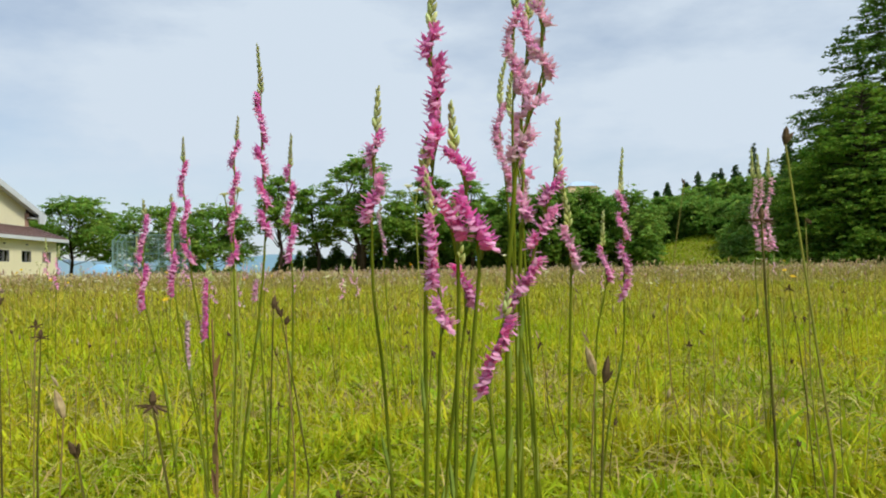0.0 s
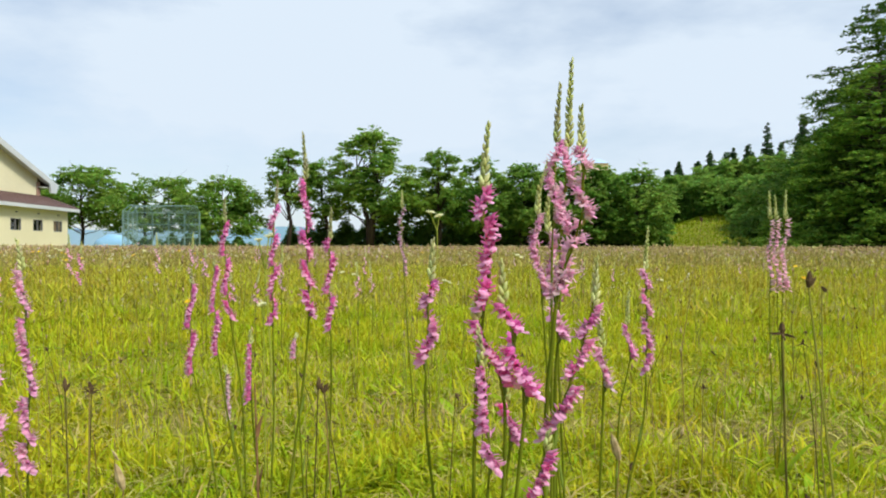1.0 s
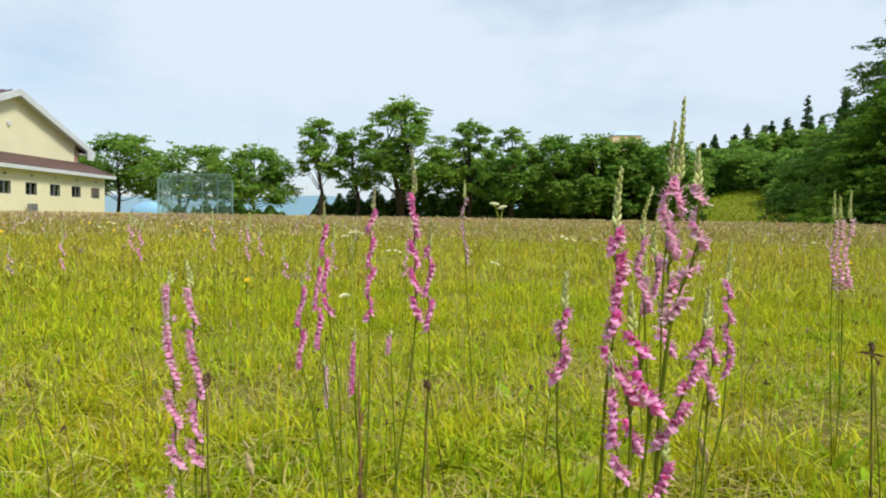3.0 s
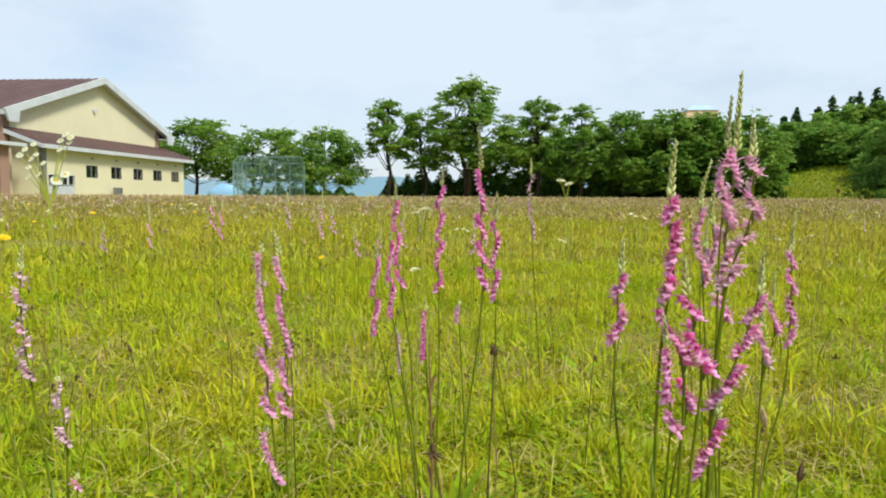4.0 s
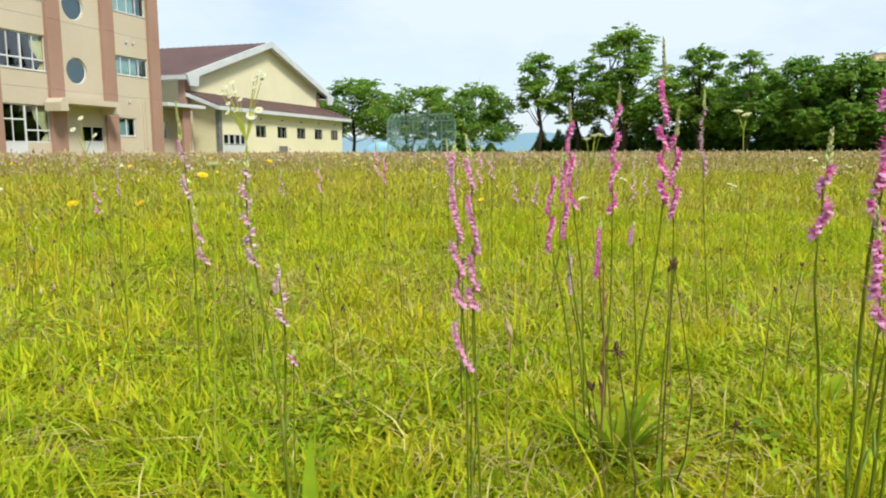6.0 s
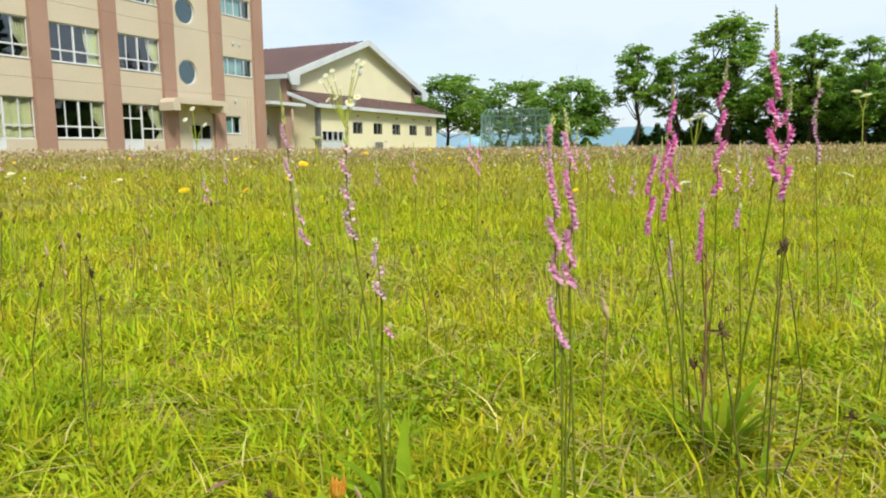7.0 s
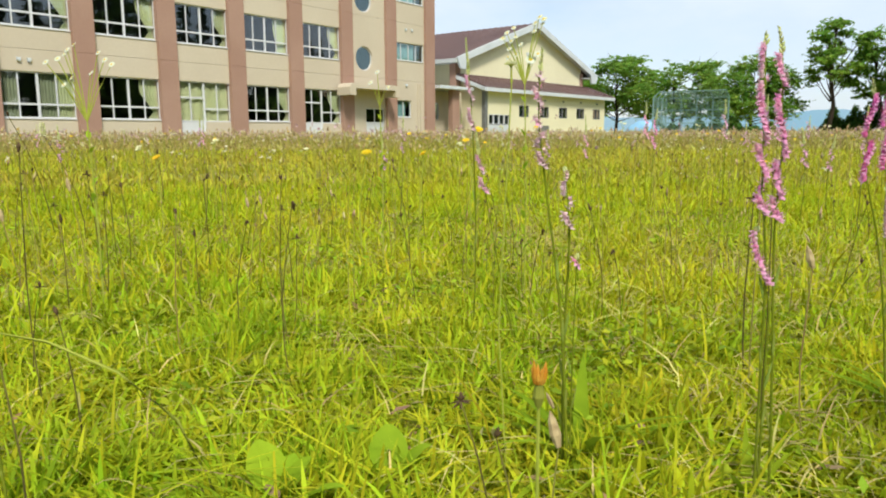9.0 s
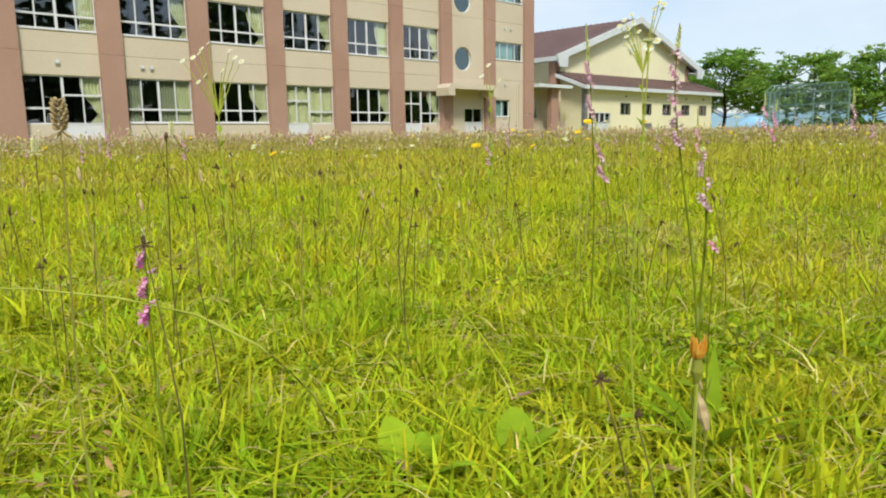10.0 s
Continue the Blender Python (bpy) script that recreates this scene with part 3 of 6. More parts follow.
prng = random.Random(5)
FULL = {(4, 0), (6, 0)}          # bays whose curtains are drawn
for y0, y1, z0, z1, k, f in openings:
    W, Hh = y1 - y0, z1 - z0
    fx0, fx1 = FX - 0.15, FX - 0.08
    bars = []
    if k >= 2:
        door = f == 0 and k in (2, 4, 7)
        sill, mid = FLOORS[f][0], y0 + W / 2
        lo = y0 + 0.05, mid - 0.05
        hi = mid + 0.05, y1 - 0.05
        halves = [(lo, 0.58), (hi, 0.58)]
        if door:     # one half is a glazed door with a white panel below
            halves = [(lo, 1.12), (hi, 0.58)] if k in (2, 4) else [(lo, 0.58), (hi, 1.12)]
        bars.append((fx0, fx1, mid - 0.05, mid + 0.05, z0 + 0.06, z1 - 0.06))
        for (a, b), up in halves:
            c = (a + b) / 2
            bars.append((fx0 + 0.005, fx1 - 0.005, a, c - 0.025, sill + up - 0.04, sill + up + 0.04))
            bars.append((fx0 + 0.005, fx1 - 0.005, c + 0.025, b, sill + up - 0.04, sill + up + 0.04))
            bars.append((fx0, fx1 - 0.01, c - 0.025, c + 0.025, (sill if door else z0 + 0.06), z1 - 0.06))
            if door:
                bars.append((fx0, fx1 - 0.004, a, b, sill - 0.06, sill))
    elif k == 0:
        n = 4 if W > 2 else 2
        for i in range(1, n):
            bars.append((fx0, fx1, y0 + W * i / n - 0.025, y0 + W * i / n + 0.025, z0 + 0.06, z1 - 0.06))
    else:
        bars.append((fx0, fx1, y0 + W / 2 - 0.03, y0 + W / 2 + 0.03, z0 + 0.06, z1 - 0.06))
        bars.append((fx0, fx1 - 0.01, y0 + 0.05, y1 - 0.05, 0.95, 1.02))
    win = part("window", ring_frame(fx0, fx1, y0, y1, z0, z1, 0.05, 0.06), M_FRAME, school)
    for bar in bars:
        part("mullion", boxes(bar), M_FRAME, win)
    if k >= 2 and door:
        part("door_panel", boxes((fx0 + 0.01, fx1 - 0.02, y0 + 0.05, mid - 0.05, z0 + 0.06, sill - 0.06)) if k in (2, 4) else
             boxes((fx0 + 0.01, fx1 - 0.02, mid + 0.05, y1 - 0.05, z0 + 0.06, sill - 0.06)), M_FRAME, win, "white lower door panel")
        part("infill", boxes((FX - 0.2, FX - 0.02, mid + 0.05, y1, z0, sill - 0.06)) if k in (2, 4) else
             boxes((FX - 0.2, FX - 0.02, y0, mid - 0.05, z0, sill - 0.06)), M_WALL, win)
    if k == 1:
        part("door_panel", boxes((fx0 + 0.01, fx1 - 0.02, y0 + 0.05, y1 - 0.05, z0 + 0.06, 0.95)), M_FRAME, win, "white lower door panel")
    part("window_sill", boxes((FX - 0.1, FX + 0.04, y0 + 0.02, y1 - 0.02, z0 - 0.035, z0 - 0.002)), M_FRAME, win)
    n = 4 if W > 2 else 2
    for i in range(n):
        a, b = y0 + W * i / n + 0.03, y0 + W * (i + 1) / n - 0.03
        bm = pane_face(FX - 0.115, a, b, (FLOORS[0][0] if k >= 2 and f == 0 else 0.98 if k == 1 else z0) + 0.02, z1 - 0.03)
        part("pane", bm, M_TEALGLASS if k == 0 else M_GLASS, win).visible_shadow = False
    if k >= 2:
        base = FLOORS[f][0]
        if (k, f) == (6, 0):      # one leaf stands open between grey lace curtains
            for u, q, m in ((0.0, 0.24, M_LACE), (0.5, 0.24, M_LACE), (0.76, 0.22, M_CURTAIN)):
                part("curtain", curtain_mesh(W * q, z1 - base - 0.05, 0, prng), m, win, "lace curtain hanging straight").matrix_basis = Matrix.Translation((FX - 0.22, y0 + 0.04 + W * u, base))
        elif (k, f) in FULL:
            part("curtain", curtain_mesh(W - 0.1, z1 - base - 0.05, 0, prng), M_CURTAIN, win, "drawn pale green curtain", local=False).matrix_basis = Matrix.Translation((FX - 0.22, y0 + 0.05, base))
        elif k < 9:
            cw = W * prng.uniform(0.22, 0.34)
            part("curtain", curtain_mesh(cw, z1 - base - 0.05, prng.choice((0.3, 0.9, 1.0)), prng), M_CURTAIN, win, "pale green curtain tied to one side").matrix_basis = Matrix.Translation((FX - 0.22, y1 - cw - 0.04, base))
    elif k == 0:
        part("blind", boxes((FX - 0.22, FX - 0.2, y0, y0 + W * 0.72, z0, z1)), M_TEALCURTAIN, win)
# small vent hoods on the walls
vent = part("vent_hood", boxes((-0.002, 0.1, -0.07, 0.07, -0.03, 0.09), (-0.002, 0.07, -0.06, 0.06, -0.08, -0.03)), M_FASCIA, school, "small round white vent hood", local=True)
vent_spots = [(36.6, 7.05), (37.2, 7.05), (36.6, 3.45), (36.6, 10.75), (37.2, 10.75), (9.2, 3.35), (12.6, 3.3), (13.0, 3.3)]
for i, (y, z) in enumerate(vent_spots):
    ob = vent if i == 0 else new("vent_hood", vent.data)
    ob.parent = school
    ob.matrix_parent_inverse = school.matrix_basis.inverted()
    ob.matrix_basis = Matrix.Translation((FX, y, z))
# entry canopy: rounded slab on a thick arm
bm = bmesh.new()
prism(bm, [(30.1, 2.55), (30.1, 3.0), (30.28, 3.2), (30.5, 3.26), (34.1, 3.26), (34.35, 3.2), (34.5, 3.0), (34.5, 2.55), (34.1, 2.55), (34.1, 2.95), (30.62, 2.95), (30.62, 2.55)], "x", FX + 0.21, FX + 1.3)
part("entry_canopy", bm, M_WALL, school, "beige rounded entrance canopy")
part("canopy_back", boxes((FX + 0.0, FX + 0.21, 31.38, 34.48, 2.98, 3.24)), M_WALL, school)
part("rain_pipe", boxes((FX, FX + 0.09, 37.75, 37.84, 0, 3.6), (FX, FX + 0.09, 38.0, 38.09, 0, 3.6)), M_WALL, school, "pair of slim rain pipes")

# ---- link between school and gym ----
link = thing("link_corridor", -34, 42, 0)
tagged(link, "low beige link between school and gymnasium with a flat canopy", "building")
bm = bmesh.new()
wall_round(bm, FX - 1.3, FX - 1.1, Y_HI, 44.25, 0, 3.35, [(40.0, 41.5, 1.3, 2.5)])
part("wall", bm, M_WALL, link)
win = part("window", ring_frame(FX - 1.24, FX - 1.15, 40.0, 41.5, 1.3, 2.5, 0.06, 0.06), M_FRAME, link)
part("mullion", boxes((FX - 1.24, FX - 1.15, 40.72, 40.78, 1.36, 2.44)), M_FRAME, win)
part("pane", pane_face(FX - 1.195, 40.06, 41.44, 1.36, 2.44), M_TEALGLASS, win).visible_shadow = False
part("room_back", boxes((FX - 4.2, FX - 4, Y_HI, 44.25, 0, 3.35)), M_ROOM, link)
part("canopy", boxes((FX - 4.2, FX + 0.6, Y_HI + 0.02, 43.45, 3.4, 3.62)), M_FASCIA, link, "flat grey-white canopy slab")
part("post", boxes((FX - 0.3, FX + 0.1, 41.6, 42.4, 0, 3.4)), M_PILLAR, link, "terracotta canopy post")

# ---- gymnasium: gable end to +x, lean-to along its foot ----
GXF = -33.5
gym = thing("gymnasium", GXF - 12, 55, 0)
tagged(gym, "pale yellow gymnasium with brown metal gable roof", "building")
RY, RZ, EY0, EY1, EZ = 55.0, 9.65, 43.5, 66.5, 5.85
bm = bmesh.new()
prism(bm, [(44.3, 0), (64.3, 0), (64.3, 6.34), (RY, 9.42), (44.3, 5.88)], "x", GXF - 26, GXF)
part("wall", bm, M_GYM, gym)
part("corner_post", boxes((GXF - 0.5, GXF + 0.06, 43.95, 44.6, 0, 6.0)), M_PILLAR, gym)
part("corner_post", boxes((GXF - 0.5, GXF + 0.06, 64.1, 64.7, 0, 6.0)), M_PILLAR, gym)
slope = (RZ - EZ) / (RY - EY0)
for a, b in ((EY0, RY), (RY, EY1)):
    za, zb = (EZ, RZ) if a < RY else (RZ, EZ)
    bm = bmesh.new()
    prism(bm, [(a, za - 0.16), (b, zb - 0.16), (b, zb), (a, za)], "x", GXF - 26.5, GXF + 0.55)
    rf = part("roof", bm, M_ROOF, gym)
    for i in range(44):      # standing seams run down the slope
        x = GXF - 26.3 + i * 0.61
        bm = bmesh.new()
        prism(bm, [(a, za), (b, zb), (b, zb + 0.06), (a, za + 0.06)], "x", x, x + 0.05)
        part("seam", bm, M_ROOF, rf)
bm = bmesh.new()
prism(bm, [(EY0 - 0.1, EZ + 0.05), (RY, RZ + 0.1), (RY, RZ - 0.42), (EY0 + 1.35, EZ + 0.02), (EY0 + 1.2, EZ - 0.75), (EY0 + 0.3, EZ - 0.75)], "x", GXF + 0.55, GXF + 0.7)
part("bargeboard", bm, M_FASCIA, gym)
bm = bmesh.new()
prism(bm, [(EY1 + 0.1, EZ + 0.05), (RY, RZ + 0.1), (RY, RZ - 0.42), (EY1 - 1.35, EZ + 0.02), (EY1 - 1.2, EZ - 0.75), (EY1 - 0.3, EZ - 0.75)], "x", GXF + 0.56, GXF + 0.71)
part("bargeboard", bm, M_FASCIA, gym)
part("eave_fascia", boxes((GXF - 26.4, GXF + 0.55, EY0 - 0.08, EY0 + 0.1, EZ - 0.32, EZ - 0.01)), M_FASCIA, gym)
part("soffit", boxes((GXF - 26.4, GXF + 0.5, EY0 + 0.1, 44.3, EZ - 0.32, EZ - 0.25), (GXF - 26.4, GXF + 0.5, 64.3, EY1, EZ - 0.32, EZ - 0.25)), M_FASCIA, gym)
for a, b in ((EY0 + 0.3, RY), (RY, EY1 - 0.3)):
    za, zb = (EZ + 0.3 * slope, RZ) if a < RY else (RZ, EZ + 0.3 * slope)
    bm = bmesh.new()
    prism(bm, [(a, za - 0.24), (b, zb - 0.24), (b, zb - 0.165), (a, za - 0.165)], "x", GXF + 0.003, GXF + 0.545)
    part("soffit", bm, M_FASCIA, gym)
part("gable_vent", boxes((GXF - 0.01, GXF + 0.1, 54.2, 54.75, 7.0, 7.18), (GXF - 0.01, GXF + 0.16, 54.3, 54.5, 6.85, 7.0)), M_FASCIA, gym, "small grey gable vent")
# lean-to
AX, AY0, AY1 = -31.2, 44.65, 65.0
annex = thing("gym_annex", AX - 1.1, 55, 0)
tagged(annex, "pale yellow lean-to with brown roof at the gymnasium's foot", "building")
awin = [(49.47 + 3.26 * i, 50.92 + 3.26 * i, 1.58, 2.5) for i in range(5)]
wall_blocks("wall_panel", M_GYM, annex, AX - 0.2, AX, AY0, AY1, 0, 3.5, awin + [(45.15, 48.1, 0.3, 1.72)])
for y in (AY0, AY1 - 0.2):
    bm = bmesh.new()
    prism(bm, [(GXF, 0), (AX - 0.2, 0), (AX - 0.2, 3.5), (GXF, 4.55)], "y", y, y + 0.2)
    part("end_wall", bm, M_GYM, annex)
part("corner_post", boxes((AX - 0.25, AX + 0.03, AY0 - 0.03, AY0 + 0.35, 0, 3.45)), M_METALDARK, annex, "grey-brown corner post")
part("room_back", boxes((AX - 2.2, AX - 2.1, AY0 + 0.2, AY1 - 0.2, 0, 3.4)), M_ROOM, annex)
bm = bmesh.new()
prism(bm, [(GXF, 4.66), (AX + 0.55, 3.62), (AX + 0.55, 3.74), (GXF, 4.8)], "y", AY0 - 0.55, AY1 + 1.0)
arf = part("roof", bm, M_ROOF, annex)
for i in range(46):
    y = AY0 - 0.4 + i * 0.47
    bm = bmesh.new()
    prism(bm, [(GXF + 0.02, 4.79), (AX + 0.53, 3.735), (AX + 0.53, 3.775), (GXF + 0.02, 4.83)], "y", y, y + 0.04)
    part("seam", bm, M_ROOF, arf)
part("eave_fascia", boxes((AX + 0.5, AX + 0.6, AY0 - 0.6, AY1 + 1.05, 3.38, 3.66)), M_FASCIA, annex)
bm = bmesh.new()
prism(bm, [(GXF, 4.4), (AX + 0.5, 3.38), (AX + 0.5, 3.64), (GXF, 4.68)], "y", AY0 - 0.65, AY0 - 0.56)
part("bargeboard", bm, M_FASCIA, annex)
part("soffit", boxes((AX, AX + 0.5, AY0 - 0.5, AY1 + 1.0, 3.42, 3.5)), M_FASCIA, annex)
for y0, y1, z0, z1 in awin + [(45.15, 48.1, 0.98, 1.72)]:
    n = 2 if y1 - y0 < 2 else 4
    m_bar = M_METALDARK if n == 2 else M_FRAME
    win = part("window", ring_frame(AX - 0.12, AX + 0.012, y0, y1, z0, z1, 0.035, 0.05), m_bar, annex)
    for i in range(1, n):
        part("mullion", boxes((AX - 0.115, AX + 0.008, y0 + (y1 - y0) * i / n - 0.03, y0 + (y1 - y0) * i / n + 0.03, z0 + 0.05, z1 - 0.05)), m_bar, win)
    for i in range(n):
        part("pane", pane_face(AX - 0.067, y0 + (y1 - y0) * i / n + 0.03, y0 + (y1 - y0) * (i + 1) / n - 0.03, z0, z1 - 0.06), M_GLASS, win).visible_shadow = False
    part("head_light", boxes((AX, AX + 0.12, (y0 + y1) / 2 - 0.08, (y0 + y1) / 2 + 0.08, 2.95, 3.06)), M_METALDARK, annex, "small grey outdoor fitting") if n == 2 else None
part("low_panel", boxes((AX - 0.1, AX - 0.02, 45.15, 48.1, 0.3, 0.93)), M_FASCIA, annex, "pale grey panel under the wide window")
ac = thing("outdoor_unit", AX + 0.45, 52.9, 0)
tagged(ac, "grey outdoor air unit beside the yellow wall", "air unit")
bm = boxes((AX + 0.25, AX + 0.6, 52.5, 53.3, 0.08, 0.9))
bmesh.ops.bevel(bm, geom=bm.edges[:], offset=0.03, segments=2, affect="EDGES")
part("casing", bm, M_METALDARK, ac)
part("foot", boxes((AX + 0.28, AX + 0.57, 52.55, 52.65, 0, 0.08)), M_METALDARK, ac)
part("foot", boxes((AX + 0.28, AX + 0.57, 53.15, 53.25, 0, 0.08)), M_METALDARK, ac)

# ---- backstop cage of steel posts and green net ----
cage = thing("backstop_cage", -21.2, 60, 0)
tagged(cage, "green netted steel backstop cage on the field", "backstop")
CX0, CX1, CY0, CY1, CZ = -23.9, -18.6, 59.0, 62.0, 3.2
def rod(name, p, q, r):
    bm = bmesh.new()
    tube(bm, [p, q], [r, r], 6)
    return part(name, bm, M_NET, cage)


for x in (CX0, CX0 + 1.3, CX0 + 2.65, CX0 + 4.0, CX1):
    rod("post", (x, CY1, 0), (x, CY1, CZ), 0.05)
    rod("post", (x, CY1, CZ), (x, CY1 - 1.0, CZ + 0.55), 0.05)
for y in (CY0, CY0 + 1.0, CY0 + 2.0):
    rod("post", (CX0, y, 0), (CX0, y, CZ), 0.05)
    rod("post", (CX0, y, CZ), (CX0 + 0.6, y, CZ + 0.5), 0.05)
for z in (0.1, 1.1, 2.2, CZ):
    rod("rail", (CX0, CY1, z), (CX1, CY1, z), 0.035)
    rod("rail", (CX0, CY0, z), (CX0, CY1, z), 0.035)
rod("rail", (CX0, CY1 - 1.0, CZ + 0.55), (CX1, CY1 - 1.0, CZ + 0.55), 0.035)
rod("rail", (CX0 + 0.6, CY0, CZ + 0.5), (CX0 + 0.6, CY1, CZ + 0.5), 0.035)


def net(name, o, u, v, nu, nv, r):
    """A net of thin strands between o, o+u and o+v."""
    bm = bmesh.new()
    o, u, v = Vector(o), Vector(u), Vector(v)
    for i in range(nu + 1):
        tube(bm, [o + u * (i / nu), o + u * (i / nu) + v], [r, r], 3)
    for j in range(nv + 1):
        tube(bm, [o + v * (j / nv), o + v * (j / nv) + u], [r, r], 3)
    part(name, bm, M_NET, cage)


net("net", (CX0, CY1, 0), (CX1 - CX0, 0, 0), (0, 0, CZ), 44, 27, 0.011)
net("net", (CX0, CY0, 0), (0, CY1 - CY0, 0), (0, 0, CZ), 26, 27, 0.011)
net("net", (CX0, CY1, CZ), (CX1 - CX0, 0, 0), (0, -1.0, 0.55), 44, 9, 0.011)


# ---- trees ----
def tree(name, x, y, h, r, base, seed, leaves, leaf, mat, label, trunks=1, flat=0.45, blobs=16, tilt=0.0, top=1.0, dense=1.0, cone=False):
    """A broadleaf tree: tapered trunk, limbs to leafy boughs that spread flat, crown with gaps. base: height of the lowest boughs."""
    rg = np.random.default_rng(seed)
    z0 = float(ground_height(np.array(x), np.array(y)))
    ob = thing(name, x, y, z0)
    tagged(ob, label, "tree")
    cen = []
    blobs, leaves, leaf = int(blobs * 1.7), int(leaves * 1.7), leaf * 0.78
    for i in range(blobs):
        t = (i + rg.uniform(0, 1)) / blobs
        z = base + (h - base) * (0.08 + 0.84 * t)
        reach = r * (math.sin(math.pi * (0.22 + 0.70 * t)) ** 0.8) * rg.uniform(0.3, 1.0)
        if cone:
            reach = r * (1.02 - t) ** 0.6 * rg.uniform(0.25, 1.0)
        a = i * 2.4 + rg.uniform(-0.5, 0.5)
        cen.append((x + tilt * t + math.cos(a) * reach, y + math.sin(a) * reach, z, r * dense * rg.uniform(0.16, 0.38) * (1.1 - 0.35 * t)))
    cen.append((x + tilt, y, h - r * 0.16, r * 0.3 * top))
    bm = bmesh.new()
    tr = 0.021 * h
    for k in range(trunks):
        a = 6.28 * k / trunks + seed
        s = 0.0 if trunks == 1 else 0.35
        top_p = Vector((x + tilt * 0.8 + math.cos(a) * s * r, y + math.sin(a) * s * r, z0 + base + (h - base) * 0.72))
        foot = Vector((x + math.cos(a) * s * 0.3, y + math.sin(a) * s * 0.3, z0 - 0.1))
        bend = Vector((rg.uniform(-0.3, 0.3), rg.uniform(-0.3, 0.3), 0))
        pts = [foot, foot.lerp(top_p, 0.33) + bend, foot.lerp(top_p, 0.66) - bend * 0.6, top_p]
        tube(bm, pts, [tr * 1.2, tr * 0.8, tr * 0.5, tr * 0.15], 7)
        for j, (cx, cy, cz, cr) in enumerate(cen):
            if j % trunks != k:
                continue
            f = min(max((cz - base * 0.35) / max(top_p.z - z0, 0.1) * 0.8, base * 0.75 / max(top_p.z - z0, 0.1), 0.15), 0.95)
            st = foot.lerp(top_p, f)
            en = Vector((cx, cy, z0 + cz))
            md = st.lerp(en, 0.5) + Vector((0, 0, -0.06 * (en - st).length))
            tube(bm, [st, md, en], [tr * 0.33, tr * 0.2, tr * 0.06], 5)
            for q in range(3):
                e2 = en + Vector(rg.normal(0, 1, 3)) * cr * 0.6
                tube(bm, [md.lerp(en, 0.4), e2], [tr * 0.1, tr * 0.03], 4)
    part("trunk", bm, M_BARK, ob, smooth=True)
    cs = np.array(cen)
    wt = cs[:, 3] ** 2
    twigs = leaves // 16
    pick = rg.choice(len(cs), twigs, p=wt / wt.sum())
    d = rg.normal(size=(twigs, 3))
    d /= np.linalg.norm(d, axis=1)[:, None]
    d *= (rg.uniform(0.05, 1, twigs) ** 0.5)[:, None]
    root = cs[pick, :3] + d * cs[pick, 3][:, None] * np.array([1.0, 1.0, flat * 1.7])
    # sprays grow outward from the trunk and droop a little
    way = np.stack([root[:, 0] - x, root[:, 1] - y, np.zeros(twigs)], 1)
    way /= np.linalg.norm(way, axis=1)[:, None] + 1e-6
    way += rg.normal(0, 0.55, (twigs, 3)) * np.array([1, 1, 0.45])
    way[:, 2] += rg.uniform(-0.25, 0.3, twigs)
    way /= np.linalg.norm(way, axis=1)[:, None]
    span = (0.55 + 0.13 * r) * rg.uniform(0.5, 1.3, twigs)
    u = rg.uniform(0, 1, (twigs, 16))
    c = root[:, None, :] + way[:, None, :] * (u * span[:, None])[:, :, None]
    c += rg.normal(0, 1, c.shape) * np.array([0.13, 0.13, 0.05]) * (1.2 - 0.6 * u)[:, :, None] * (0.8 + 0.1 * r)
    c[:, :, 2] += z0 - 0.16 * u ** 2 * span[:, None]
    c = c.reshape(-1, 3)
    c[:, 2] = np.maximum(c[:, 2], z0 + 0.15)
    part("crown", quads("crown", c, leaf, rg), mat, ob)
    return ob


def cedar(name, x, y, h, r, seed, leaves, leaf, label):
    """A pointed conifer with whorls of drooping boughs."""
    rg = np.random.default_rng(seed)
    z0 = float(ground_height(np.array(x), np.array(y)))
    ob = thing(name, x, y, z0)
    tagged(ob, label, "tree")
    bm = bmesh.new()
    tube(bm, [(x, y, z0 - 0.1), (x, y, z0 + h * 0.5), (x, y, z0 + h * 0.98)], [h * 0.02, h * 0.012, 0.02], 6)
    n = 64
    t = np.linspace(0.16, 0.97, n) + rg.normal(0, 0.008, n)
    a = np.arange(n) * 2.4 + rg.normal(0, 0.3, n)
    ln = r * (1 - t) ** 0.9 * rg.uniform(0.75, 1.15, n) + 0.12
    for i in range(n):
        e = Vector((math.cos(a[i]), math.sin(a[i]), 0)) * ln[i]
        s = Vector((x, y, z0 + h * t[i]))
        tube(bm, [s, s + e + Vector((0, 0, -0.22 * ln[i]))], [0.05, 0.015], 4)
    part("trunk", bm, M_BARK, ob)
    k = rg.choice(n, leaves, p=(ln + 0.2) ** 1.5 / ((ln + 0.2) ** 1.5).sum())
    u = rg.uniform(0.1, 1.05, leaves)
    side = rg.normal(0, 0.22, leaves) * ln[k] * (1.1 - 0.5 * u) + rg.normal(0, 0.1, leaves)
    px = np.cos(a[k]) * ln[k] * u - np.sin(a[k]) * side
    py = np.sin(a[k]) * ln[k] * u + np.cos(a[k]) * side
    pz = h * t[k] - 0.22 * ln[k] * u ** 1.5 + rg.normal(0, 0.12, leaves) + 0.15
    part("crown", quads("crown", np.stack([x + px, y + py, z0 + pz], 1), leaf, rg, 0.3), M_NEEDLE, ob)
    return ob


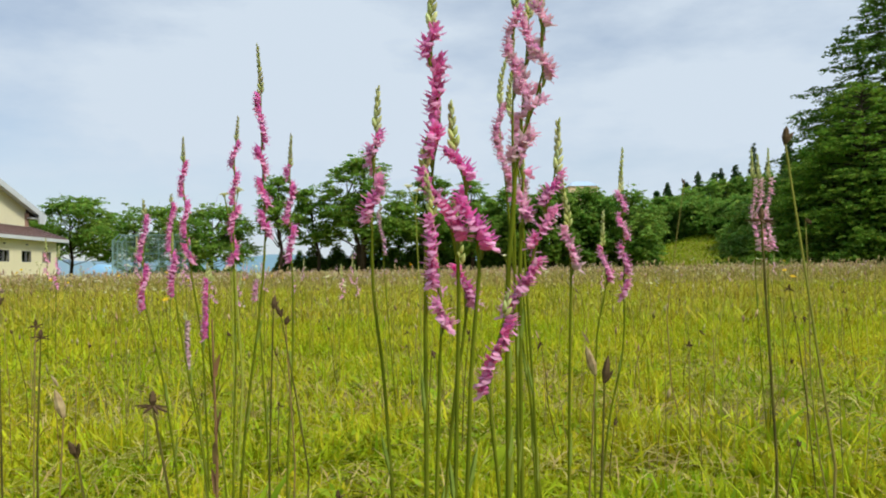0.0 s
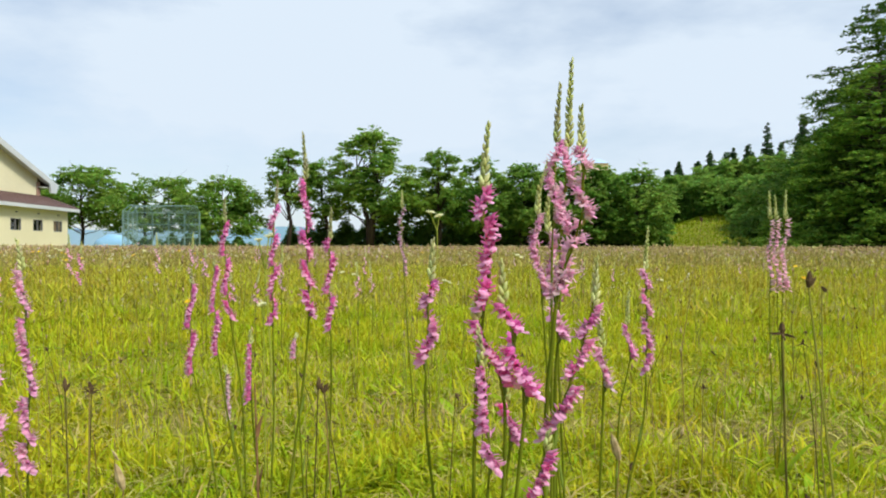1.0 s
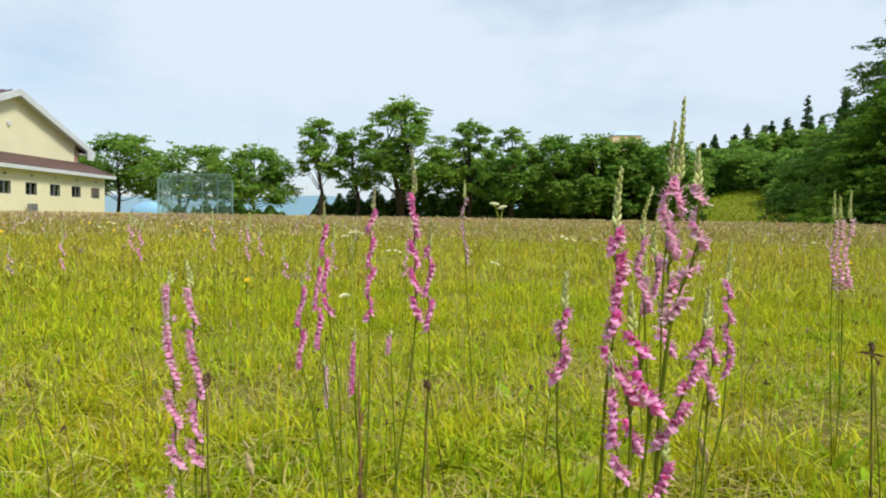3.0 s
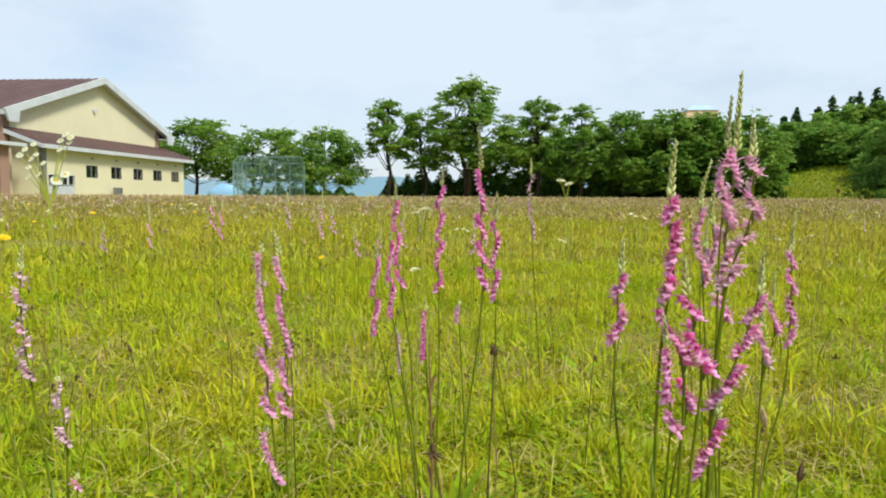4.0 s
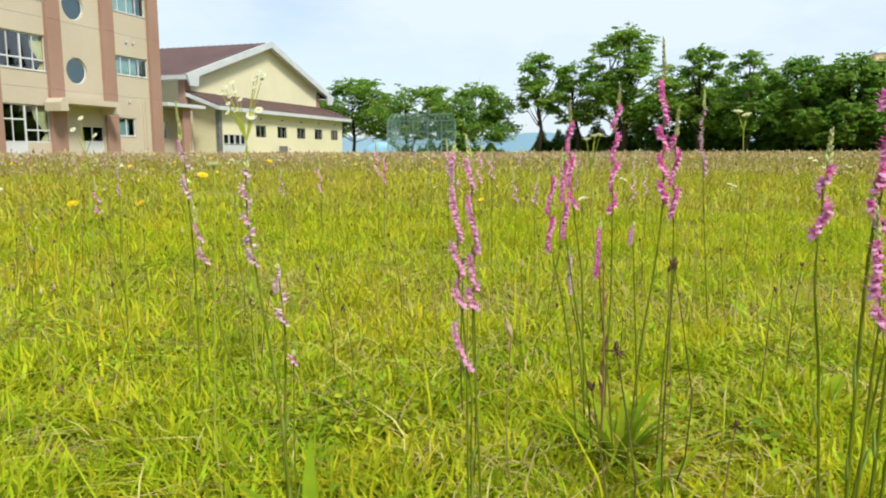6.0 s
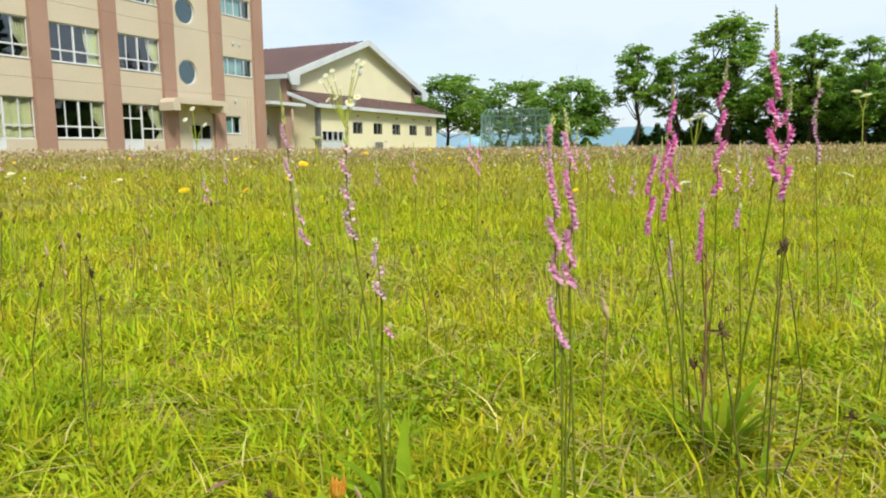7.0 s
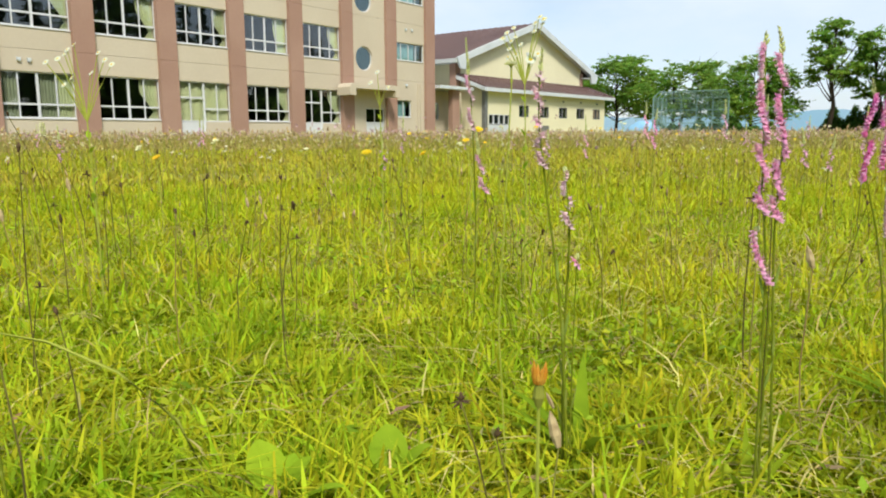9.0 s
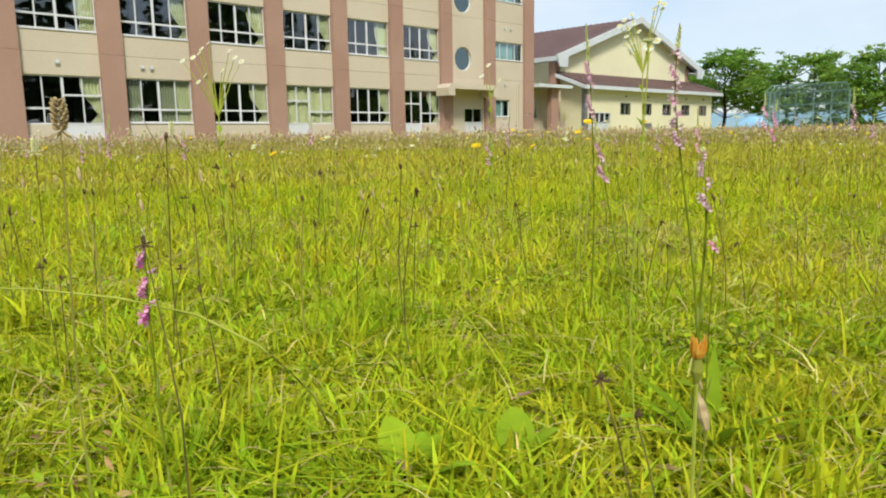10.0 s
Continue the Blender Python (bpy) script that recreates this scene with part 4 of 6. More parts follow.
CH = "broad spreading green tree at the edge of the field"
tree("cherry_tree", -36.0, 78, 9.0, 5.4, 2.0, 21, 9000, 0.22, M_LEAF, CH, 1, 0.3, 18)
tree("cherry_tree", -28.6, 77, 8.0, 4.8, 2.0, 22, 7500, 0.22, M_LEAF, "broad green tree with one shoot rising above its crown", 2, 0.28, 16, 1.5)
tree("cherry_tree", -20.2, 75, 7.6, 4.2, 1.2, 23, 10000, 0.2, M_LEAF, "round low-branched green tree", 1, 0.4, 20)
tree("tall_tree", -13.4, 75, 10.6, 2.7, 4.2, 24, 4600, 0.2, M_LEAF, "slim tall tree with a clear trunk and airy crown", 1, 0.4, 12)
tree("tall_tree", -9.4, 76, 9.3, 2.7, 3.0, 25, 4400, 0.2, M_LEAF, "airy green tree with a leaning trunk", 1, 0.35, 11, -0.8)
tree("tall_tree", -4.8, 75, 12.7, 4.4, 3.2, 26, 11000, 0.22, M_LEAF, "tallest green tree of the row with several upright limbs", 3, 0.42, 22)
tree("tall_tree", 2.4, 76, 10.6, 2.8, 2.2, 27, 6000, 0.2, M_LEAF, CH, 1, 0.45, 14)
tree("tall_tree", 6.9, 76, 9.9, 2.9, 1.6, 28, 6500, 0.2, M_LEAFDARK, CH, 1, 0.45, 15)
W1 = "dense dark green tree of the wood's edge"
tree("broad_tree", 11.6, 77, 9.3, 3.6, 0.8, 29, 10500, 0.22, M_LEAFDARK, W1, 1, 0.5, 22)
tree("broad_tree", 15.6, 76, 9.1, 3.6, 0.6, 38, 10500, 0.22, M_LEAFDARK, W1, 1, 0.5, 22)
tree("broad_tree", 19.6, 77, 9.0, 3.6, 0.6, 30, 10500, 0.22, M_LEAFDARK, W1, 1, 0.5, 22)
tree("broad_tree", 23.8, 76, 8.8, 3.8, 0.5, 31, 10500, 0.22, M_LEAFDARK, "dense dark green tree beside the grassy bank", 1, 0.5, 24)
for i, (x, h) in enumerate(((-1.0, 6.6), (4.8, 7.4), (9.4, 8.2), (13.8, 8.6), (17.8, 8.8), (21.8, 8.8), (26.0, 7.6))):
    tree("broad_tree", x, 81.5, h, 3.6, 0.5, 150 + i, 6500, 0.26, M_LEAFDARK, "lower dark tree behind the row", 1, 0.5, 16)
# wood on the rising ground, with cedars above it
for i, (x, y, h, r) in enumerate(((31, 101, 6.2, 4.5), (36, 101, 5.8, 5.0), (41, 98, 5.4, 5.0), (45.5, 93, 5.8, 5.0), (42.5, 85, 4.4, 4.0), (49, 99, 7.0, 6), (53, 96, 9.0, 6), (38.5, 104, 8.0, 4.2), (42.5, 104, 9.0, 4.6), (46.5, 104, 10.6, 4.8), (50.5, 104, 12.0, 5.0), (54.5, 104, 13.0, 5.0))):
    tree("hill_tree", x, y, h, r, 0.6, 40 + i, 9000, 0.28, M_LEAFDARK, "dark green tree on the rising ground", 1, 0.5, 20)
for i, (x, y, h) in enumerate(((38.5, 108, 10.4), (41.0, 110, 12.0), (43.2, 108, 11.6), (45.5, 109, 13.6), (47.6, 108, 13.2), (49.6, 110, 15.0), (51.5, 109, 15.6), (53.2, 111, 15.2), (55.0, 109, 16.2), (57.2, 110, 17.0), (60, 110, 18.4), (58.5, 117, 21.5), (62.5, 113, 21.5), (65, 118, 23), (67.5, 112, 22.5))):
    cedar("cedar", x, y, h, 3.6, 60 + i, 9000, 0.22, "dark pointed cedar behind the wood")
def layered_tree(name, x, y, h, r, base, seed, boughs, mat, label, leaf=0.13, power=0.95):
    """A broad cone of a tree: flat fans of foliage on nearly level boughs, layer over layer, tips ragged and a little drooping."""
    rg = np.random.default_rng(seed)
    ob = thing(name, x, y)
    tagged(ob, label, "tree")
    t = np.sort(rg.uniform(0, 1, boughs)) ** 1.25
    a = np.arange(boughs) * 2.4 + rg.normal(0, 0.4, boughs)
    ln = r * (1 - t) ** power * rg.uniform(0.7, 1.06, boughs) + 0.3
    z = base + (h - base) * t
    bm = bmesh.new()
    tube(bm, [(x, y, -0.1), (x + 0.2, y, h * 0.4), (x, y, h * 0.97)], [h * 0.022, h * 0.013, 0.03], 8)
    for i in range(0, boughs, 2):
        d = Vector((math.cos(a[i]), math.sin(a[i]), 0))
        s0 = Vector((x, y, z[i] - 0.1 * ln[i]))
        tube(bm, [s0, s0 + d * ln[i] * 0.5 + Vector((0, 0, 0.11 * ln[i])), s0 + d * ln[i] * 0.95 + Vector((0, 0, 0.08 * ln[i]))], [0.09, 0.05, 0.015], 4)
    part("trunk", bm, M_BARK, ob)
    w = (ln + 0.5) ** 1.7
    sprays = int(boughs * 26)
    k = rg.choice(boughs, sprays, p=w / w.sum())
    u = rg.uniform(0.25, 1.0, sprays) ** 0.6
    off = rg.normal(0, 0.20, sprays) * (ln[k] * 0.75 + 0.5) * (1.15 - 0.75 * u)
    px = np.cos(a[k]) * ln[k] * u - np.sin(a[k]) * off
    py = np.sin(a[k]) * ln[k] * u + np.cos(a[k]) * off
    pz = z[k] + 0.05 * ln[k] * u - 0.09 * ln[k] * u ** 3 + rg.normal(0, 0.22, sprays)
    # each spray: small leaves along a twig that points outward
    m = 14
    aim = a[k] + np.sign(off) * rg.uniform(0, 0.8, sprays)
    run = rg.uniform(0.35, 1.0, sprays)
    v = rg.uniform(0, 1, (sprays, m))
    c = np.stack([(x + px)[:, None] + np.cos(aim)[:, None] * run[:, None] * v, (y + py)[:, None] + np.sin(aim)[:, None] * run[:, None] * v,
                  pz[:, None] - 0.12 * run[:, None] * v ** 2], 2)
    c += rg.normal(0, 1, c.shape) * np.array([0.10, 0.10, 0.035])
    c = c.reshape(-1, 3)
    c[:, 2] = np.maximum(c[:, 2], 0.2)
    part("crown", quads("crown", c, leaf, rg, 0.8, 0.5), mat, ob)
    return ob


# large trees at the field's right side
R1 = "large dark layered tree at the side of the field"
M_LAYER = material("layered_leaf", (0.18, 0.33, 0.04), 0.65, (0.26, 0.41, 0.055), 0.25, "island", 0.35, translucent=0.4)
M_LAYERDARK = material("dark_layered_leaf", (0.125, 0.24, 0.04), 0.65, (0.18, 0.31, 0.05), 0.25, "island", 0.35, translucent=0.3)
layered_tree("large_tree", 32.6, 49.0, 13.2, 7.8, 0.6, 71, 260, M_LAYER, "broad light green tree with layered boughs", 0.12, 0.75)
layered_tree("large_tree", 40.8, 53.5, 26.5, 15.0, 1.6, 72, 640, M_LAYERDARK, R1, 0.15, 0.82)
tree("large_tree", 33.2, 63, 6.4, 4.2, 0.6, 76, 11000, 0.22, M_LEAFDARK, "dark leafy tree beside the grassy bank", 1, 0.4, 22, dense=1.2)
tree("large_tree", 37.5, 61, 9.0, 5.5, 0.8, 73, 13000, 0.24, M_LEAFDARK, R1, 1, 0.4, 24, dense=1.2)
tree("large_tree", 44.0, 64, 14.0, 6.5, 1.0, 74, 14000, 0.26, M_LEAFDARK, R1, 1, 0.4, 26, dense=1.2)
for i, (x, y, h) in enumerate(((45.0, 72, 16), (46.5, 80, 12.5), (48.5, 88, 11.0), (46, 41, 27), (44, 37, 25), (45, 33, 29), (43, 29, 27), (45, 25, 28), (43, 21, 30), (46, 17, 28), (43, 13, 29), (45, 9, 27), (43, 5, 28), (46, 1, 26), (44, -4, 27), (52, 57, 28), (50, 48, 27), (54, 63, 27), (57, 69, 29), (59, 74, 26), (61, 80, 29), (64, 86, 27), (67, 92, 29), (71, 98, 27))):
    cedar("cedar", x, y, h, 4.4, 80 + i, 6000, 0.36, "dark tall cedar along the side of the field")


def shrubs(name, rows, label, mat):
    for i, (x, y, rx, h) in enumerate(rows):
        rg = np.random.default_rng(int(100 + i + abs(x)))
        ob = thing(name, x, y)
        tagged(ob, label, "shrub")
        n = int(2200 * rx)
        d = rg.normal(size=(n, 3))
        d /= np.linalg.norm(d, axis=1)[:, None]
        d *= rg.uniform(0.5, 1.1, n)[:, None]
        c = np.stack([x + d[:, 0] * rx, y + d[:, 1] * 0.9, np.abs(d[:, 2]) * h * (1.1 + 0.4 * np.sin(d[:, 0] * 7 + i))], 1)
        part("foliage", quads("foliage", c, 0.15, rg), mat, ob)
        bm = bmesh.new()
        for q in range(5):
            tube(bm, [(x + (q - 2) * rx * 0.25, y, 0), (x + (q - 2) * rx * 0.35, y, h * 0.7)], [0.03, 0.01], 4)
        part("stems", bm, M_BARK, ob)


shrubs("shrub", [(-19.0, 63.5, 1.8, 1.2), (-16.4, 66, 1.5, 0.8), (-22.2, 66, 1.4, 1.0), (-27.5, 70, 2.0, 1.0), (-9.5, 80, 3.0, 2.6), (-13, 81, 2.4, 2.0), (-6, 80, 3, 2.8), (0, 78, 3, 2.0), (4.5, 78, 3, 2.2), (9.5, 78, 3, 2.2), (14.8, 79, 3, 2.6), (20.6, 79, 3, 2.4), (26.5, 77, 1.6, 2.0), (33.5, 50, 3, 2.0), (38, 49, 3, 2.0), (37, 57, 3, 2.4)],
       "low leafy green shrub before the trees", M_HEDGE)

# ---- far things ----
# low far ridge; its blue is haze given as surface colour
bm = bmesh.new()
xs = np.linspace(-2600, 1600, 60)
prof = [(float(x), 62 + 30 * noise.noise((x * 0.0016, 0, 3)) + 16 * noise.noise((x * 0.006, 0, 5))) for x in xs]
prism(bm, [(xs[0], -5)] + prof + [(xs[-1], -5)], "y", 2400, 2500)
tagged(part("backdrop", bm, M_HILL), "far hills on the horizon, tinted blue for haze", "hills", kind="structure")
far = thing("far_building", 61, 250, 0)
tagged(far, "distant peach building with a pale blue hipped roof", "building")
part("wall", boxes((56.6, 66.4, 245, 255, 0, 29.5)), M_PEACH, far)
bm = bmesh.new()
lo = [bm.verts.new(p) for p in ((56.2, 244.6, 29.5), (66.8, 244.6, 29.5), (66.8, 255.4, 29.5), (56.2, 255.4, 29.5))]
hi = [bm.verts.new(p) for p in ((58.6, 248, 31.4), (64.2, 248, 31.4), (64.2, 252, 31.4), (58.6, 252, 31.4))]
for i in range(4):
    bm.faces.new((lo[i], lo[(i + 1) % 4], hi[(i + 1) % 4], hi[i]))
bm.faces.new(hi)
part("roof", bm, M_PALEBLUE, far)
# sheeted heap beside the lean-to
heap = thing("covered_heap", -29.0, 69.5, 0)
tagged(heap, "heap under a sky-blue plastic sheet beyond the lean-to", "tarpaulin")
bm = bmesh.new()
bmesh.ops.create_icosphere(bm, subdivisions=3, radius=1.0)
for v in bm.verts:
    k = 1 + 0.12 * noise.noise(v.co * 2.2)
    v.co = Vector((-29.0 + v.co.x * 2.0 * k, 69.5 + v.co.y * 1.0 * k, max(0.0, 0.2 + v.co.z * 1.25 * k)))
part("sheet", bm, M_TARP, heap, smooth=True)

# ---- plants of the meadow ----
M_STEM = material("orchid_stem", (0.125, 0.165, 0.012), 0.8, (0.18, 0.21, 0.016), 60, translucent=0.1, spec=0.03)
M_BRACT = material("green_bract", (0.20, 0.25, 0.04), 0.7, (0.28, 0.32, 0.06), 90, "island", 0.25, translucent=0.2, spec=0.03)
M_BUD = material("pale_green_bud", (0.50, 0.56, 0.16), 0.6, (0.68, 0.70, 0.36), 120, "island", 0.25, translucent=0.3)
M_BUDDARK = material("dusky_bud", (0.34, 0.40, 0.13), 0.6, (0.50, 0.46, 0.26), 120, "island", 0.3, translucent=0.2)
TONES = [material("magenta_petal", (0.83, 0.17, 0.53), 0.6, (0.86, 0.30, 0.64), 150, "object", 0.22, translucent=0.5),
         material("pink_petal", (0.83, 0.31, 0.60), 0.6, (0.86, 0.44, 0.70), 150, "object", 0.2, translucent=0.5),
         material("pale_pink_petal", (0.83, 0.46, 0.63), 0.6, (0.86, 0.58, 0.71), 150, "object", 0.18, translucent=0.5),
         material("faded_mauve_petal", (0.73, 0.48, 0.57), 0.6, (0.78, 0.61, 0.63), 150, "object", 0.2, translucent=0.3)]
M_LIP = material("white_pink_lip", (0.85, 0.42, 0.66), 0.6, (0.88, 0.54, 0.74), 200, "object", 0.12, translucent=0.4)
M_LEAFBRIGHT = material("lush_leaf", (0.26, 0.40, 0.02), 0.7, (0.33, 0.45, 0.025), 25, "object", 0.14, translucent=0.4, fine=(180, 0.12), spec=0.04)
M_LEAFTUFT = material("long_green_leaf", (0.20, 0.30, 0.014), 0.7, (0.29, 0.38, 0.018), 25, "object", 0.15, translucent=0.35, fine=(150, 0.12), spec=0.04)
M_YELLOW = material("yellow_petal", (0.85, 0.55, 0.01), 0.5, (0.80, 0.62, 0.03), 200, "object", 0.1, translucent=0.3)
M_WHITE = material("white_petal", (0.72, 0.74, 0.62), 0.6, (0.66, 0.70, 0.52), 200, translucent=0.3)
M_CREAM = material("cream_petal", (0.74, 0.72, 0.36), 0.5, (0.80, 0.80, 0.56), 150, translucent=0.3)
M_ORANGE = material("orange_petal", (0.55, 0.21, 0.015), 0.6, (0.68, 0.38, 0.06), 300, translucent=0.2)
M_TAN = material("dry_tan_bud", (0.46, 0.36, 0.19), 0.8, (0.28, 0.20, 0.10), 250)
M_DARKBUD = material("dark_brown_bud", (0.06, 0.04, 0.02), 0.9, (0.13, 0.085, 0.045), 250, spec=0.04)
M_WIRY = material("dark_wiry_stalk", (0.075, 0.065, 0.022), 0.85, (0.15, 0.14, 0.03), 40, spec=0.04)
M_LIGHTSTEM = material("light_green_stem", (0.33, 0.38, 0.05), 0.7, (0.40, 0.43, 0.07), 80, translucent=0.15)


def floret_mesh(tone, seed):
    """One small hooded flower, a unit long, looking along +x: hood of three lobes, two spreading side petals, frilled pale lip."""
    rg = random.Random(seed)
    bm = bmesh.new()
    rings = []
    for x, r in ((0.0, 0.13), (0.3, 0.22), (0.62, 0.26)):
        rings.append([bm.verts.new((x, math.cos(a) * r, math.sin(a) * r * 0.9 + 0.06 * x)) for a in (2 * math.pi * k / 7 for k in range(7))])
    for a, b in zip(rings, rings[1:]):
        for k in range(7):
            bm.faces.new((a[k], a[(k + 1) % 7], b[(k + 1) % 7], b[k]))
    def petal(root, out, w, lift):
        root, out = Vector(root), Vector(out)
        side = out.cross(Vector((0, 0, 1)))
        side = (side.normalized() if side.length > 0.1 else Vector((0, 1, 0))) * w
        q = [root - side * 0.7, root + side * 0.7, root + out * 0.55 + side + Vector((0, 0, lift * 0.4)), root + out + Vector((0, 0, lift)), root + out * 0.55 - side + Vector((0, 0, lift * 0.4))]
        v = [bm.verts.new(p) for p in q]
        m = bm.verts.new(root + out * 0.5 + Vector((0, 0, lift * 0.4 + 0.05)))
        return [bm.faces.new((v[i], v[(i + 1) % 5], m)) for i in range(5)]
    j = lambda s: rg.uniform(-s, s)
    petal((0.5, 0, 0.24), (0.5, j(0.1), 0.16 + j(0.1)), 0.17, 0.08)
    petal((0.5, 0.2, 0.1), (0.36, 0.42 + j(0.12), 0.18 + j(0.1)), 0.13, 0.1)
    petal((0.5, -0.2, 0.1), (0.36, -0.42 + j(0.12), 0.18 + j(0.1)), 0.13, 0.1)
    for f in petal((0.45, 0, -0.12), (0.62, j(0.1), -0.22 + j(0.12)), 0.28, -0.14) + petal((0.85, 0, -0.26), (0.2, j(0.1), -0.16), 0.24, 0.02):
        f.material_index = 1
    me = bpy.data.meshes.new("floret")
    bm.to_mesh(me)
    bm.free()
    me.materials.append(TONES[tone])
    me.materials.append(M_LIP if tone < 3 else TONES[3])
    return me


FLORETS = [[floret_mesh(t, 10 * t + k) for k in range(3)] for t in range(4)]


def spindle(bm, c, axis, length, width, sides=5):
    """A small bud: a bulged, pointed body from c along axis."""
    axis = axis.normalized()
    tube(bm, [c, c + axis * length * 0.35, c + axis * length * 0.75, c + axis * length], [width * 0.45, width, width * 0.7, width * 0.08], sides)


def stem_curve(bends, y):
    """A smooth stem through its bends, (x, z) from the ground to the tip, at the depth y: gives the place at a height z."""
    xs, zs = [b[0] for b in bends], [b[1] for b in bends]
    slope = [(xs[min(i + 1, len(xs) - 1)] - xs[max(i - 1, 0)]) / (zs[min(i + 1, len(zs) - 1)] - zs[max(i - 1, 0)] + 1e-6) for i in range(len(xs))]

    def at(z):
        z = min(max(z, zs[0]), zs[-1])
        i = max(k for k in range(len(zs) - 1) if zs[k] <= z) if z > zs[0] else 0
        h = zs[i + 1] - zs[i]
        t = (z - zs[i]) / h
        x = (1 + 2 * t) * (1 - t) ** 2 * xs[i] + t * t * (3 - 2 * t) * xs[i + 1] + h * (t * (1 - t) ** 2 * slope[i] - t * t * (1 - t) * slope[i + 1])
        return Vector((x, y, z))
    return at


ORCHID_LABEL = ["magenta spiral orchid in flower on a slim green stem", "pink spiral orchid in flower on a slim green stem",
                "pale pink spiral orchid in flower on a slim green stem", "fading mauve spiral orchid on a thin stem"]
orng = random.Random(77)


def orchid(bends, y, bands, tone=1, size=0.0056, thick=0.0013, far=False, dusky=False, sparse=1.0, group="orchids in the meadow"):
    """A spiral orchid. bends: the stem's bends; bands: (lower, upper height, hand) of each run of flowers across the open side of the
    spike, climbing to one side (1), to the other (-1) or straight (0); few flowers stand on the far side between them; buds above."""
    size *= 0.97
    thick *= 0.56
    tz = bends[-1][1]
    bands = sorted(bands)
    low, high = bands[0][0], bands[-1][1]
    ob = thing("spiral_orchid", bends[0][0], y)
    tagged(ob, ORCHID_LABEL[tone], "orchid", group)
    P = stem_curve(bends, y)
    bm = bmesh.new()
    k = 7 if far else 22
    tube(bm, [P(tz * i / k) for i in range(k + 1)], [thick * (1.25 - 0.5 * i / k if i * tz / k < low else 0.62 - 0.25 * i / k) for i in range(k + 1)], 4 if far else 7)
    part("stem", bm, M_STEM, ob, smooth=True)
    # sheath leaves clasping the stem
    bract = bmesh.new()
    for s in (0.18, 0.34, 0.48):
        if s * tz < low - 0.01:
            spindle(bract, P(s * tz), P((s + 0.1) * tz) - P(s * tz) + Vector((orng.uniform(-0.006, 0.006), 0, 0)), 0.018, thick * 1.35, 5)
    step = size * (0.25 if not far else 0.6) / sparse
    axle = thick * 0.7
    spots = []                     # height and angle of each flower; the open side looks to -y
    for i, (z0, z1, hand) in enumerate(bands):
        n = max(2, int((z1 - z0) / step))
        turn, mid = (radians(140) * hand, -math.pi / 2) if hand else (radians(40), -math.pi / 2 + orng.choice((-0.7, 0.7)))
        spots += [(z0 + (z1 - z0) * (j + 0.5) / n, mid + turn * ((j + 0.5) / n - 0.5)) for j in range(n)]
        if i + 1 < len(bands):
            z2 = bands[i + 1][0]
            m = max(1, int((z2 - z1) / step * 0.55))
            spots += [(z1 + (z2 - z1) * (j + 0.5) / m, math.pi / 2 + (hand or 1) * 1.6 * ((j + 0.5) / m - 0.5)) for j in range(m)]
    joined = []
    for z, a in spots:
        z += orng.uniform(-0.2, 0.2) * step
        q = (z - low) / max(high - low, 1e-3)
        a += orng.uniform(-0.3, 0.3)
        c, ax = P(z), (P(min(z + 0.004, tz)) - P(z - 0.004)).normalized()
        out = Vector((math.cos(a), math.sin(a), 0))
        out = (out - ax * out.dot(ax)).normalized()
        spindle(bract, c + out * axle * 0.3 - ax * size * 0.5, ax + out * 0.3, size * 0.8, size * 0.12, 4)
        d = (out + ax * orng.uniform(-0.2, 0.2)).normalized()
        yv = ax.cross(d).normalized()
        m = Matrix((d, yv, d.cross(yv))).transposed().to_4x4()
        m = Matrix.Translation(c + out * (axle * 0.9) + ax * size * 0.2) @ m @ Matrix.Scale(size * (1.12 - 0.2 * q) * orng.uniform(0.8, 1.15), 4)
        me = FLORETS[min(3, max(0, tone + (orng.random() < 0.25) - (orng.random() < 0.2)))][orng.randrange(3)]
        if far:
            joined.append((me, m))
        else:
            f = new("flower", me)
            f.parent = ob
            f.matrix_parent_inverse = ob.matrix_basis.inverted()
            f.matrix_basis = m
    if joined:
        bj = bmesh.new()
        for me, m in joined:
            b2 = len(bj.verts)
            bj.from_mesh(me)
            bj.verts.ensure_lookup_table()
            bmesh.ops.transform(bj, matrix=m, verts=bj.verts[b2:])
        o = part("flower_spike", bj, TONES[tone], ob)
        o.data.materials.append(M_LIP)
        o["kind"] = "stuff"
    tagged(part("bract_sheath", bract, M_BRACT, ob), kind="stuff")
    # closed buds wound round the stem up to the tip
    bm = bmesh.new()
    m = max(6, int((tz - high) / (size * 0.21)))
    for i in range(m):
        q = i / m
        z = high + (tz - high) * min(q, 0.985)
        c, ax = P(z), (P(min(z + 0.005, tz)) - P(z - 0.005)).normalized()
        a = spots[-1][1] + i * 2.2
        out = Vector((math.cos(a), math.sin(a), 0))
        spindle(bm, c + out * axle * 0.5, ax + out * (0.50 - 0.36 * q), size * (0.85 - 0.35 * q), size * (0.20 - 0.10 * q), 5 if not far else 4)
    tagged(part("bud_tip", bm, M_BUDDARK if dusky else M_BUD, ob, smooth=True), kind="stuff")
    return ob


def plain_orchid(bx, by, tx, tz, low, high, bow, tone, size, runs, hand=-1, **more):
    """A spiral orchid with one even bow in its stem and its flowers in a number of alike runs."""
    bends = [(bx + (tx - bx) * s + bow * 4 * s * (1 - s), tz * s) for s in (0, 0.25, 0.5, 0.75, 1)]
    h = (high - low) / runs
    return orchid(bends, by, [(low + h * i, low + h * (i + 0.72), hand) for i in range(runs)], tone, size, **more)


